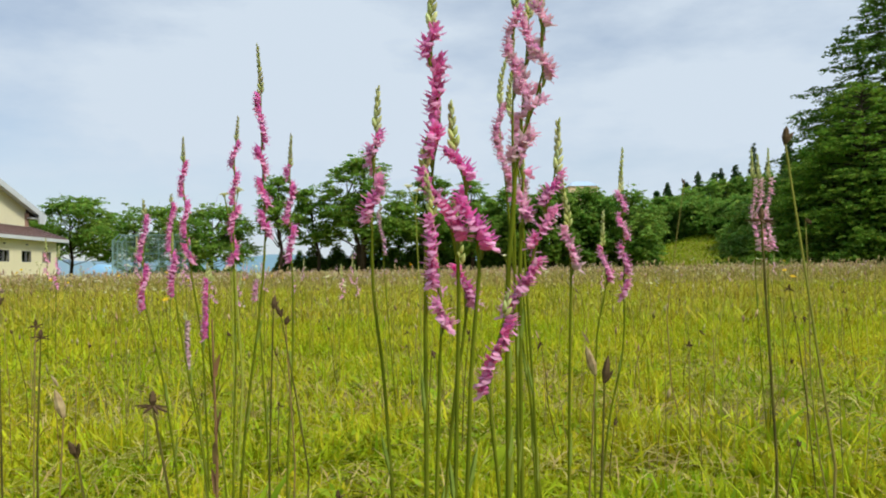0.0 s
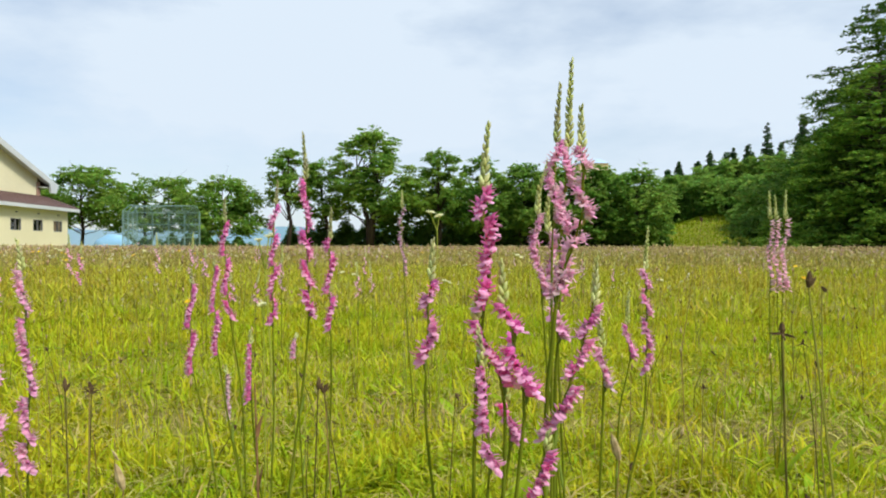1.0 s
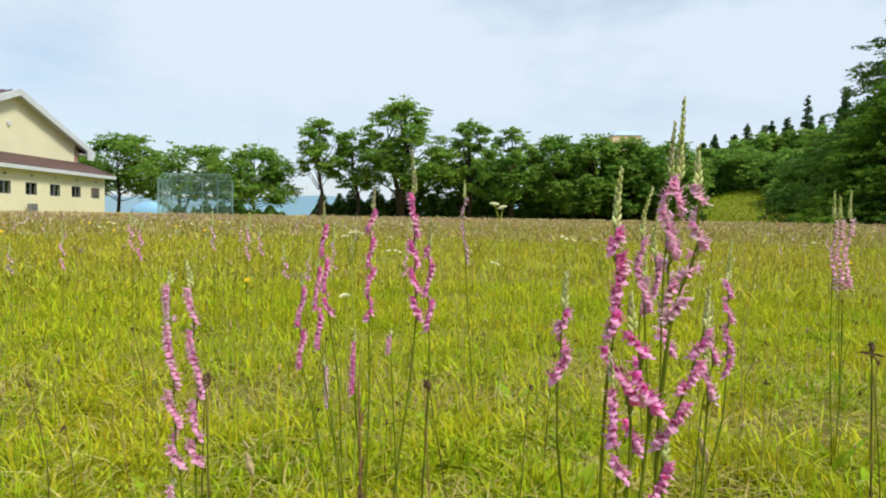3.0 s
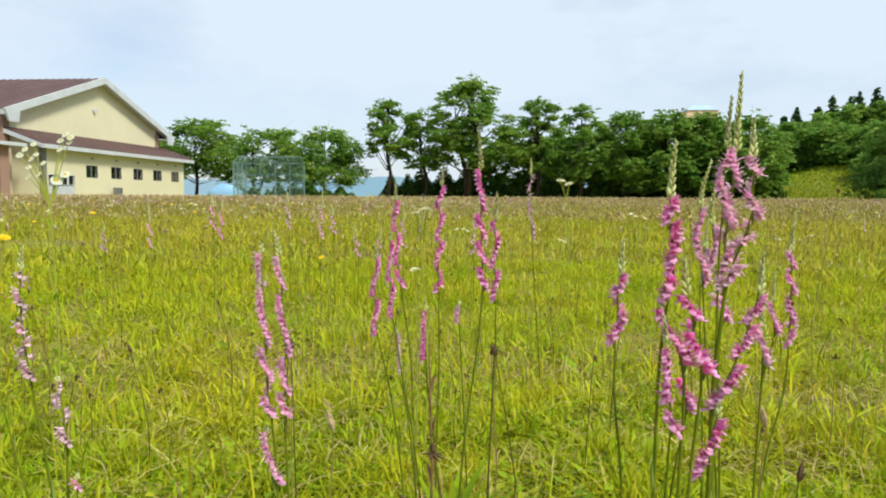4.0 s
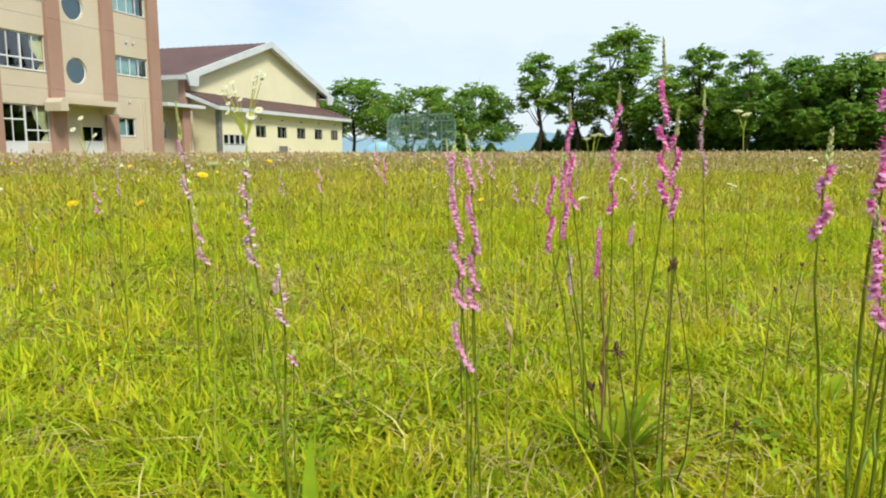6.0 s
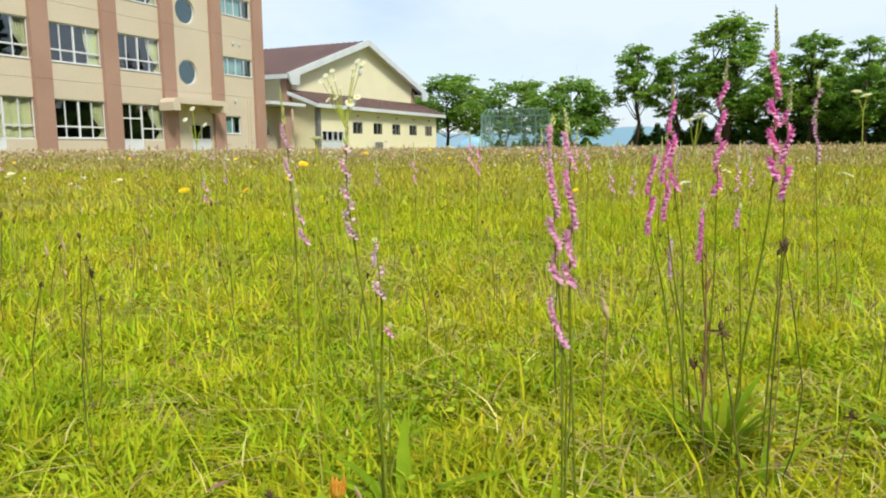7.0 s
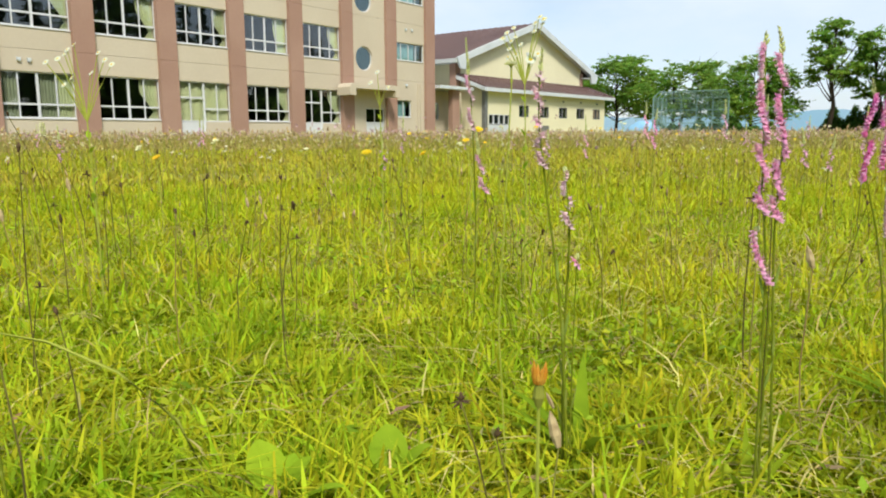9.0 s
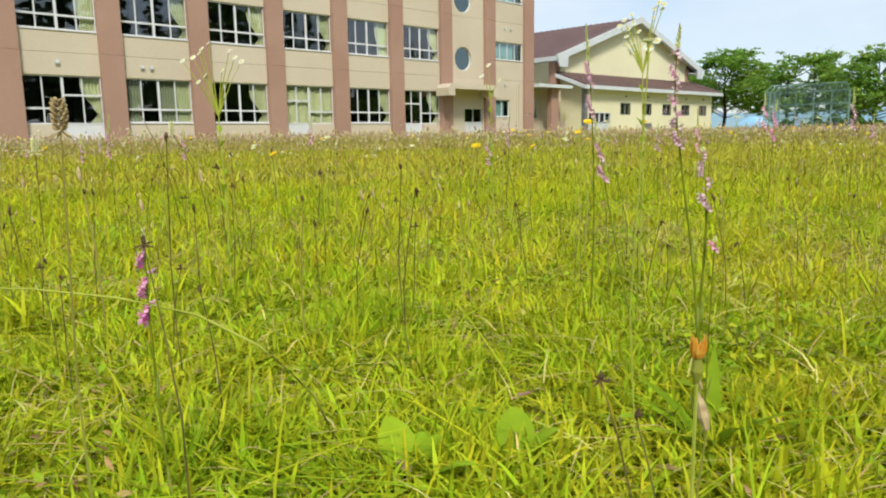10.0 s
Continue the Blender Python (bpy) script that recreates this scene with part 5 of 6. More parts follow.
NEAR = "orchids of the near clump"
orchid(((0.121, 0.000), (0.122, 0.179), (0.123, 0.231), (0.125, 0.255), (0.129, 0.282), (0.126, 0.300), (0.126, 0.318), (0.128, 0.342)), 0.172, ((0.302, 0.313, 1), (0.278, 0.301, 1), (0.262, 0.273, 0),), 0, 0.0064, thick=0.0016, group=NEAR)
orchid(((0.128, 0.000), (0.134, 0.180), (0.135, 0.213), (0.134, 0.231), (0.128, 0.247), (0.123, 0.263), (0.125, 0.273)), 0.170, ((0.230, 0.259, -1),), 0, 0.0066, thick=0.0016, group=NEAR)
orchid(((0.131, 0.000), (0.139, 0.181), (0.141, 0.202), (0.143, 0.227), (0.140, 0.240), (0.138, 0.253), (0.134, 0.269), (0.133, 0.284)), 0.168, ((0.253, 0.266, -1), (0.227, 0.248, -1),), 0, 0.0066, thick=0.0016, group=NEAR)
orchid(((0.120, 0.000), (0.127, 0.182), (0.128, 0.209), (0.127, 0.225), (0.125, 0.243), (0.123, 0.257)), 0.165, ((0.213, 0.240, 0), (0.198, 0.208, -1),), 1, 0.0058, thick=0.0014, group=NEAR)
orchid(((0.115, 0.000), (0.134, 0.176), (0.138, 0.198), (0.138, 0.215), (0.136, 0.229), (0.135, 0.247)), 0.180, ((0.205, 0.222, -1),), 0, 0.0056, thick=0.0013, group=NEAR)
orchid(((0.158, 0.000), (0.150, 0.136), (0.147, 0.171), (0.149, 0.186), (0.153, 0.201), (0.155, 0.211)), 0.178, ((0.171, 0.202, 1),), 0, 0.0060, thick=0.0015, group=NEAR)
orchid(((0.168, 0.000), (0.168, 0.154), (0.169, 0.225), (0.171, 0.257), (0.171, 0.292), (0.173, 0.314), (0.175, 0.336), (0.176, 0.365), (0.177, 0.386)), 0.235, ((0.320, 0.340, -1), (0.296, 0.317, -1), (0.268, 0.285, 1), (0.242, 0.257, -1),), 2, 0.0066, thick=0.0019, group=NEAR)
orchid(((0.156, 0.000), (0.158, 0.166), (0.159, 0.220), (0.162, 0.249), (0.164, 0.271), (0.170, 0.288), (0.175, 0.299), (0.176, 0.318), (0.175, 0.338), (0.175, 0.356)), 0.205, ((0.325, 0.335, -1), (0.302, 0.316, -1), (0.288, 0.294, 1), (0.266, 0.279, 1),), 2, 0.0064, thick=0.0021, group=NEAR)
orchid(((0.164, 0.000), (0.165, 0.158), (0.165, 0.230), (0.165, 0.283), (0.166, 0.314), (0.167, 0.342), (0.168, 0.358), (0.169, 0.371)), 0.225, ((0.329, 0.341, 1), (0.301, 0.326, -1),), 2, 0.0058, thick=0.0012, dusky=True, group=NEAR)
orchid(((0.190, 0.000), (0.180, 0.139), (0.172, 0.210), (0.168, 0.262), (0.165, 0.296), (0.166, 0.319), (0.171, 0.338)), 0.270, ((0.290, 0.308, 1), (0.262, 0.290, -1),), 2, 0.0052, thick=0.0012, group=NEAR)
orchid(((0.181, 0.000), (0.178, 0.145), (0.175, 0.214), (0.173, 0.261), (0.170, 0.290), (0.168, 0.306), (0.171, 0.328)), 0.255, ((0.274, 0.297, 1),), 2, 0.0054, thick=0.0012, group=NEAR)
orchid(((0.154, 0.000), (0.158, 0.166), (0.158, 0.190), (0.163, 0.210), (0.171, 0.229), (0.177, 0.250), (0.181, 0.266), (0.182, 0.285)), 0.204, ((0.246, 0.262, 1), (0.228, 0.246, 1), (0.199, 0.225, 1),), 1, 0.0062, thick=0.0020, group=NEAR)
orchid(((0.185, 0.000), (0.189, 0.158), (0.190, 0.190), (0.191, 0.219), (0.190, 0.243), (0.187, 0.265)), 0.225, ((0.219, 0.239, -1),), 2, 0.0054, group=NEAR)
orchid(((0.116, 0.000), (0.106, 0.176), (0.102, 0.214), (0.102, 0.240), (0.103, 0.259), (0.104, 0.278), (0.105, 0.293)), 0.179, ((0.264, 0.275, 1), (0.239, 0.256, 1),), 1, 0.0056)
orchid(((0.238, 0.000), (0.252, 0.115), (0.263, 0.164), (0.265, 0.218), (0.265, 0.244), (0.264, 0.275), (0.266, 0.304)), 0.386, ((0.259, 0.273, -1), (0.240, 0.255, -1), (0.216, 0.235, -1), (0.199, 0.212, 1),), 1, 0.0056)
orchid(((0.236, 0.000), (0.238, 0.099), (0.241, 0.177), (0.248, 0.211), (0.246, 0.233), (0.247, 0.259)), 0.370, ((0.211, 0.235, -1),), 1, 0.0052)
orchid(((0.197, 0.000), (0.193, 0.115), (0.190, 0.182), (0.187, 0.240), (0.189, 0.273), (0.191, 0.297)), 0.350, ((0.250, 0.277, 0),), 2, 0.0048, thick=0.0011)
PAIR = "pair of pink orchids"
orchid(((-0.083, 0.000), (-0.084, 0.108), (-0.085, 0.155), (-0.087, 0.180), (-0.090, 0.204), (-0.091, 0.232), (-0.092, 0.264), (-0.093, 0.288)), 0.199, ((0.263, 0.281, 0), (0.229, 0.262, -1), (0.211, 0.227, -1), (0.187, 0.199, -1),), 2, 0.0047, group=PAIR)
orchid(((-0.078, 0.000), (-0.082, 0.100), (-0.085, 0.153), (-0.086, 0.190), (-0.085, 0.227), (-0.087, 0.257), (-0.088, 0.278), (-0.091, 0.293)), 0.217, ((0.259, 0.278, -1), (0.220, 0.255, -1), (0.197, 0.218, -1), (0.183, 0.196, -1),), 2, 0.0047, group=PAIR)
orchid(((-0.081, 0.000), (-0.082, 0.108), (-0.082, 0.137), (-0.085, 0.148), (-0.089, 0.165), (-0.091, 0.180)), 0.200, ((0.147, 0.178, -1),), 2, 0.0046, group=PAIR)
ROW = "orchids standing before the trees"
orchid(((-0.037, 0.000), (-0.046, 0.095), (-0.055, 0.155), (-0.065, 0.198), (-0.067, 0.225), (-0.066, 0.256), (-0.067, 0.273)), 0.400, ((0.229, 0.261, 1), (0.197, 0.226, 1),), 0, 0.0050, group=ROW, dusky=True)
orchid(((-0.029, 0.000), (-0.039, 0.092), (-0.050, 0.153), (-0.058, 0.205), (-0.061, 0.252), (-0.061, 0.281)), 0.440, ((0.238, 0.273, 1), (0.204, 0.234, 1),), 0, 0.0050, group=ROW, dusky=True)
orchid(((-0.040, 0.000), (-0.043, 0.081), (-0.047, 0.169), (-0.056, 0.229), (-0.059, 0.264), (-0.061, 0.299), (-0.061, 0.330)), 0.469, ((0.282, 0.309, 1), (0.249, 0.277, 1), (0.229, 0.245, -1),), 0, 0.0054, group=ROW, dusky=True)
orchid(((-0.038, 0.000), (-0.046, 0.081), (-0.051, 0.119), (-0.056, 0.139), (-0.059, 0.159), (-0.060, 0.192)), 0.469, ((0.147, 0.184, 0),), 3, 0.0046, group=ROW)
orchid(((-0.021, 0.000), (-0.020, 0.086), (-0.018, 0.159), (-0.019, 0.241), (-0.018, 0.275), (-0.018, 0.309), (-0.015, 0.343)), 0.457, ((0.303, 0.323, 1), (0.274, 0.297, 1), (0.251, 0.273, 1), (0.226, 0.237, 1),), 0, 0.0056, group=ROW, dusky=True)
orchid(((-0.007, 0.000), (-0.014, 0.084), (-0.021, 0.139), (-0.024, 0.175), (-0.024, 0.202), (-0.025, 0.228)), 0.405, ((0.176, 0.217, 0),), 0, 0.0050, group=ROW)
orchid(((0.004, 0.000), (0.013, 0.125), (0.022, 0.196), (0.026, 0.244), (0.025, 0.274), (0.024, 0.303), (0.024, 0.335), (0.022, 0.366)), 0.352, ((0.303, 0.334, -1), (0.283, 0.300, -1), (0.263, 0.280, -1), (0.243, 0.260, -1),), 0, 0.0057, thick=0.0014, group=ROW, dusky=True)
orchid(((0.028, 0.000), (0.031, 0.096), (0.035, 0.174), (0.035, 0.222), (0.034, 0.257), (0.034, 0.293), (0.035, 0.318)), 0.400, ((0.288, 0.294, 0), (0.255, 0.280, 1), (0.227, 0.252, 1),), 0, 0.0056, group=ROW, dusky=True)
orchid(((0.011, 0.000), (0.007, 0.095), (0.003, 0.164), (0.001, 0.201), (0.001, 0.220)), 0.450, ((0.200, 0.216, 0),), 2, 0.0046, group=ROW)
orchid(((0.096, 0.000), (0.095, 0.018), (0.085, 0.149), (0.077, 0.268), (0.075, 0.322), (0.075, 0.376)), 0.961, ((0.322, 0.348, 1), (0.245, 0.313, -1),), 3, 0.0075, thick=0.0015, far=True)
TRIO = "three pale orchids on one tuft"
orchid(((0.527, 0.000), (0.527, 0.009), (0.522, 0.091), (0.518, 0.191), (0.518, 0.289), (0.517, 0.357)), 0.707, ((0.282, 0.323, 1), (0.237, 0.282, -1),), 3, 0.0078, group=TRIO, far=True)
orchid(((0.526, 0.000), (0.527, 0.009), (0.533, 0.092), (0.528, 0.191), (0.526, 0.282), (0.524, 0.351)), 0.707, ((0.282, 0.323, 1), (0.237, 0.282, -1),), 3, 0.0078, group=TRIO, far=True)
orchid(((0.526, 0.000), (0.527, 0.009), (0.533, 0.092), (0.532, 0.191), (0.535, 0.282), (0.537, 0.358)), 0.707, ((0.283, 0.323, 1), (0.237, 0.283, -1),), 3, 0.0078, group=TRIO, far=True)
plain_orchid(-0.429, 0.392, -0.439, 0.333, 0.236, 0.304, 0.008, 3, 0.0055, 2, sparse=0.75, thick=0.0015)
plain_orchid(-0.369, 0.391, -0.427, 0.246, 0.171, 0.218, -0.003, 2, 0.0058, 2, sparse=0.7)
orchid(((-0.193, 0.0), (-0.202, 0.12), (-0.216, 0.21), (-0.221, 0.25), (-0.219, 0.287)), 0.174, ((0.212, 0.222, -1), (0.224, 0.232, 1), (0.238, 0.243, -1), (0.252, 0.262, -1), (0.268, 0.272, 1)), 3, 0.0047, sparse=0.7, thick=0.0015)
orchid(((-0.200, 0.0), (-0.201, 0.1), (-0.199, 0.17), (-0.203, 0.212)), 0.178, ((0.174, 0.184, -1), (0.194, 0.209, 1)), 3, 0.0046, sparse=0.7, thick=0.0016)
plain_orchid(-0.193, 0.176, -0.192, 0.158, 0.150, 0.156, -0.001, 2, 0.0045, 1, thick=0.0009)
plain_orchid(-0.352, -0.101, -0.368, 0.177, 0.124, 0.171, -0.007, 1, 0.0050, 3, 1, sparse=0.65)
FAR = "orchids scattered in the far grass"
plain_orchid(-1.036, 1.849, -1.041, 0.290, 0.154, 0.242, 0.004, 2, 0.0105, 2, far=True, thick=0.0016, group=FAR)
plain_orchid(-0.797, 1.750, -0.802, 0.321, 0.219, 0.296, 0.004, 2, 0.0105, 2, far=True, thick=0.0016, group=FAR)
plain_orchid(-0.776, 1.750, -0.769, 0.302, 0.189, 0.284, -0.004, 1, 0.0105, 2, far=True, thick=0.0016, group=FAR)
plain_orchid(-0.608, 1.851, -0.614, 0.327, 0.217, 0.296, 0.003, 3, 0.0105, 2, far=True, thick=0.0016, group=FAR)
plain_orchid(-0.458, 1.652, -0.453, 0.325, 0.203, 0.294, -0.004, 2, 0.0105, 2, far=True, thick=0.0016, group=FAR)
plain_orchid(-0.436, 1.702, -0.439, 0.285, 0.212, 0.268, 0.001, 2, 0.0105, 2, far=True, thick=0.0016, group=FAR)
plain_orchid(-0.997, 1.549, -1.003, 0.244, 0.167, 0.224, 0.000, 3, 0.0105, 2, far=True, thick=0.0016, group=FAR)
plain_orchid(-1.163, 1.100, -1.148, 0.283, 0.189, 0.258, 0.002, 3, 0.007, 2, far=True, thick=0.0018, group=FAR)
srng = random.Random(9)
for i in range(40):
    a, r = radians(srng.uniform(2, 80) if i % 5 else srng.uniform(-30, 5)), srng.uniform(1.8, 6.5)
    x, y, h = 0.04 - math.sin(a) * r, -0.2 + math.cos(a) * r, srng.uniform(0.22, 0.34)
    plain_orchid(x, y, x + srng.uniform(-0.02, 0.02), h, h * 0.6, h * 0.88, srng.uniform(-0.01, 0.01), srng.choice((2, 2, 3)), 0.011, 2, srng.choice((-1, 1)), far=True, thick=0.0016, sparse=0.9, group=FAR)


def strap_leaf(bm, root, a, length, width, rise, fold=0.15):
    """A long leaf that rises from root, arches over towards the angle a and narrows to a point."""
    d, side = Vector((math.cos(a), math.sin(a), 0)), Vector((-math.sin(a), math.cos(a), 0))
    rows = []
    for i in range(7):
        t = i / 6
        c = root + d * (length * t * (0.35 + 0.65 * t) * (1.2 - rise)) + Vector((0, 0, length * rise * (t - 0.42 * t * t * (1.4 - rise))))
        w = width * (0.45 + 0.55 * math.sin(math.pi * min(0.95, 0.2 + 0.75 * t))) * (1 - t ** 4 * 0.98) * 0.5
        rows.append([bm.verts.new(c - side * w + Vector((0, 0, fold * w))), bm.verts.new(c), bm.verts.new(c + side * w + Vector((0, 0, fold * w)))])
    for p, q in zip(rows, rows[1:]):
        bm.faces.new((p[0], p[1], q[1], q[0]))
        bm.faces.new((p[1], p[2], q[2], q[1]))


def tuft(name, x, y, n, length, width, mat, label, rise=(0.5, 0.95), seed=1, category="plant"):
    """A tuft of leaves, each a part."""
    rg = random.Random(seed)
    ob = thing(name, x, y)
    tagged(ob, label, category)
    for i in range(n):
        bm = bmesh.new()
        a = 2.4 * i + rg.uniform(-0.5, 0.5)
        strap_leaf(bm, Vector((x + 0.006 * math.cos(a), y + 0.006 * math.sin(a), 0)), a, length * rg.uniform(0.55, 1.1), width * rg.uniform(0.7, 1.2), rg.uniform(*rise), 0.3)
        part("leaf", bm, mat, ob, smooth=True)
    return ob


LT = "tuft of long arching green leaves at an orchid's foot"
tuft("leaf_tuft", -0.005, 0.415, 36, 0.13, 0.0085, M_LEAFTUFT, LT, (0.45, 0.9), 1)
tuft("leaf_tuft", 0.140, 0.190, 30, 0.14, 0.009, M_LEAFTUFT, LT, (0.45, 1.0), 2)
tuft("leaf_tuft", 0.175, 0.230, 24, 0.13, 0.009, M_LEAFTUFT, LT, (0.4, 0.9), 9)
tuft("leaf_tuft", 0.527, 0.707, 9, 0.13, 0.009, M_LEAFTUFT, LT, (0.35, 0.7), 3)
tuft("leaf_tuft", -0.202, 0.206, 26, 0.12, 0.010, M_LEAFTUFT, "tuft of broad shining green leaves", (0.3, 0.72), 4)
tuft("leaf_tuft", -1.086, 1.037, 12, 0.12, 0.010, M_LEAFTUFT, "star-shaped tuft of narrow green leaves", (0.3, 0.7), 5)
tuft("leaf_tuft", -0.090, 0.213, 7, 0.09, 0.007, M_LEAFTUFT, LT, (0.4, 0.8), 6)
tuft("leaf_tuft", 0.030, 0.340, 8, 0.11, 0.008, M_LEAFTUFT, LT, (0.6, 0.95), 7)
tuft("leaf_tuft", 0.195, 0.270, 8, 0.10, 0.008, M_LEAFTUFT, LT, (0.5, 0.9), 8)


def broad_leaf(bm, root, a, length, width, rise, stalk):
    """An oval leaf on a stalk, cupped along its midrib."""
    d, side = Vector((math.cos(a), math.sin(a), 0)), Vector((-math.sin(a), math.cos(a), 0))
    u = (d * (1 - rise * 0.75) + Vector((0, 0, rise))).normalized()
    tube(bm, [root, root + u * stalk], [0.0012, 0.001], 5)
    o, rows = root + u * stalk, []
    for i in range(9):
        t = i / 8
        c = o + u * (length * t) + d * (0.25 * length * t * t) - Vector((0, 0, 0.22 * length * t * t))
        w = 0.5 * width * max(0.04, math.sin(math.pi * t ** 0.8)) ** 0.75
        up = Vector((0, 0, 0.22 * w + 0.0006 * math.sin(9 * t)))
        rows.append([bm.verts.new(c - side * w + up), bm.verts.new(c - side * w * 0.5 + up * 0.35), bm.verts.new(c), bm.verts.new(c + side * w * 0.5 + up * 0.35), bm.verts.new(c + side * w + up)])
    for p, q in zip(rows, rows[1:]):
        for k in range(4):
            bm.faces.new((p[k], p[k + 1], q[k + 1], q[k]))


def herb(name, x, y, leaves, label, seed):
    rg = random.Random(seed)
    ob = thing(name, x, y)
    tagged(ob, label, "plant")
    for a, length, width, rise in leaves:
        bm = bmesh.new()
        broad_leaf(bm, Vector((x, y, 0.0)), radians(a), length, width, rise, length * 0.35)
        part("leaf", bm, M_LEAFBRIGHT, ob, smooth=True)
    return ob


HB = "low herb with broad oval bright green leaves"
herb("broad_leaf_herb", -0.314, 0.027, ((160, 0.040, 0.026, 0.85), (70, 0.034, 0.020, 0.9), (15, 0.042, 0.016, 0.6), (215, 0.045, 0.018, 0.3), (-70, 0.036, 0.018, 0.4), (110, 0.032, 0.022, 0.85)), HB, 1)
herb("broad_leaf_herb", -0.278, 0.089, ((130, 0.038, 0.026, 0.9), (40, 0.036, 0.022, 0.85), (-20, 0.034, 0.016, 0.5), (-80, 0.034, 0.016, 0.4), (80, 0.026, 0.018, 0.9)), HB, 2)
herb("broad_leaf_herb", -0.342, -0.003, ((100, 0.040, 0.018, 0.35), (20, 0.035, 0.016, 0.4), (190, 0.04, 0.018, 0.3)), HB, 4)
herb("broad_leaf_herb", -0.210, 0.315, ((70, 0.030, 0.012, 0.7), (-10, 0.028, 0.012, 0.5), (200, 0.026, 0.012, 0.4)), HB, 3)
hrng = random.Random(31)
for i in range(26):
    a, r = radians(hrng.uniform(-32, 84)), hrng.uniform(0.75, 2.6)
    herb("broad_leaf_herb", 0.04 - math.sin(a) * r, -0.2 + math.cos(a) * r,
         [(hrng.uniform(0, 360), hrng.uniform(0.025, 0.05), hrng.uniform(0.012, 0.02), hrng.uniform(0.4, 0.8)) for k in range(hrng.randint(2, 5))], HB, 50 + i)


def ray_flower(bm_head, bm_eye, c, up, radius, petals, droop=0.1):
    """A daisy-like head: separate narrow petals round a domed eye."""
    u = up.orthogonal().normalized()
    w = up.cross(u)
    for i in range(petals):
        a = 2 * math.pi * i / petals
        d = u * math.cos(a) + w * math.sin(a)
        s = up.cross(d) * radius * math.pi / petals * 0.8
        v = [bm_head.verts.new(p) for p in (c + d * radius * 0.25 - s * 0.5, c + d * radius * 0.25 + s * 0.5, c + d * radius * 0.8 + s - up * radius * droop * 0.5, c + d * radius - up * radius * droop, c + d * radius * 0.8 - s - up * radius * droop * 0.5)]
        bm_head.faces.new(v)
    tube(bm_eye, [c - up * radius * 0.3, c, c + up * radius * 0.16], [radius * 0.16, radius * 0.33, radius * 0.12], 8)


def fleabane(x, y, heads, label, stem_to):
    """White daisy fleabane: a leafy branching stem with small heads; heads: (x, y, z, radius)."""
    ob = thing("daisy_fleabane", x, y)
    tagged(ob, label, "flower")
    fork = Vector(stem_to)
    bm = bmesh.new()
    tube(bm, [(x, y, 0), Vector((x, y, 0)).lerp(fork, 0.5) + Vector((0.003, 0, 0)), fork], [0.0012, 0.001, 0.0008], 6)
    part("stem", bm, M_LIGHTSTEM, ob)
    for hx, hy, hz, r in heads:
        e = Vector((hx, hy, hz))
        bm = bmesh.new()
        tube(bm, [fork, fork.lerp(e, 0.5) + Vector((0, 0, 0.004)), e], [0.0008, 0.0006, 0.0005], 5)
        part("flower_stalk", bm, M_LIGHTSTEM, ob)
    rg = random.Random(int(abs(x) * 1000))
    for i in range(10):
        bm = bmesh.new()
        t = 0.25 + 0.075 * i
        strap_leaf(bm, Vector((x, y, 0)).lerp(fork, t), 2.4 * i, 0.03 - 0.0014 * i, 0.006, 0.7)
        part("leaf", bm, M_LEAFBRIGHT, ob)
    for hx, hy, hz, r in heads:
        bh, be = bmesh.new(), bmesh.new()
        ray_flower(bh, be, Vector((hx, hy, hz)), Vector((rg.uniform(-0.5, 0.5), -0.8, 0.7)).normalized(), r, 18)
        hd = part("petals", bh, M_WHITE, ob)
        part("flower_eye", be, M_YELLOW, hd)


fleabane(-0.498, 0.611, [(-0.526, 0.603, 0.368, 0.0045), (-0.531, 0.601, 0.361, 0.005), (-0.520, 0.605, 0.357, 0.005), (-0.484, 0.617, 0.386, 0.005), (-0.489, 0.615, 0.379, 0.005), (-0.478, 0.618, 0.383, 0.005), (-0.494, 0.613, 0.332, 0.008), (-0.513, 0.607, 0.339, 0.005), (-0.485, 0.616, 0.339, 0.006), (-0.524, 0.604, 0.336, 0.005), (-0.517, 0.606, 0.374, 0.004), (-0.522, 0.603, 0.347, 0.004), (-0.490, 0.614, 0.368, 0.004), (-0.480, 0.618, 0.377, 0.004), (-0.507, 0.608, 0.352, 0.004), (-0.514, 0.606, 0.362, 0.0035)],
         "white daisy fleabane with small flowers on a branched stem", (-0.501, 0.610, 0.299))
fleabane(-0.835, 0.185, [(-0.848, 0.172, 0.332, 0.0042), (-0.858, 0.165, 0.322, 0.0042), (-0.866, 0.155, 0.318, 0.0042), (-0.820, 0.201, 0.321, 0.0042), (-0.816, 0.207, 0.316, 0.0042), (-0.843, 0.172, 0.30, 0.0042), (-0.848, 0.165, 0.292, 0.004), (-0.843, 0.178, 0.338, 0.0038), (-0.851, 0.170, 0.327, 0.0038), (-0.824, 0.196, 0.329, 0.0038), (-0.833, 0.190, 0.306, 0.004)],
         "white daisy fleabane standing before the school", (-0.836, 0.183, 0.25))
fleabane(-0.802, 0.650, [(-0.806, 0.647, 0.335, 0.005), (-0.815, 0.640, 0.318, 0.005), (-0.790, 0.655, 0.31, 0.005)], "slim daisy fleabane, few flowers, leafy stem", (-0.803, 0.649, 0.28))


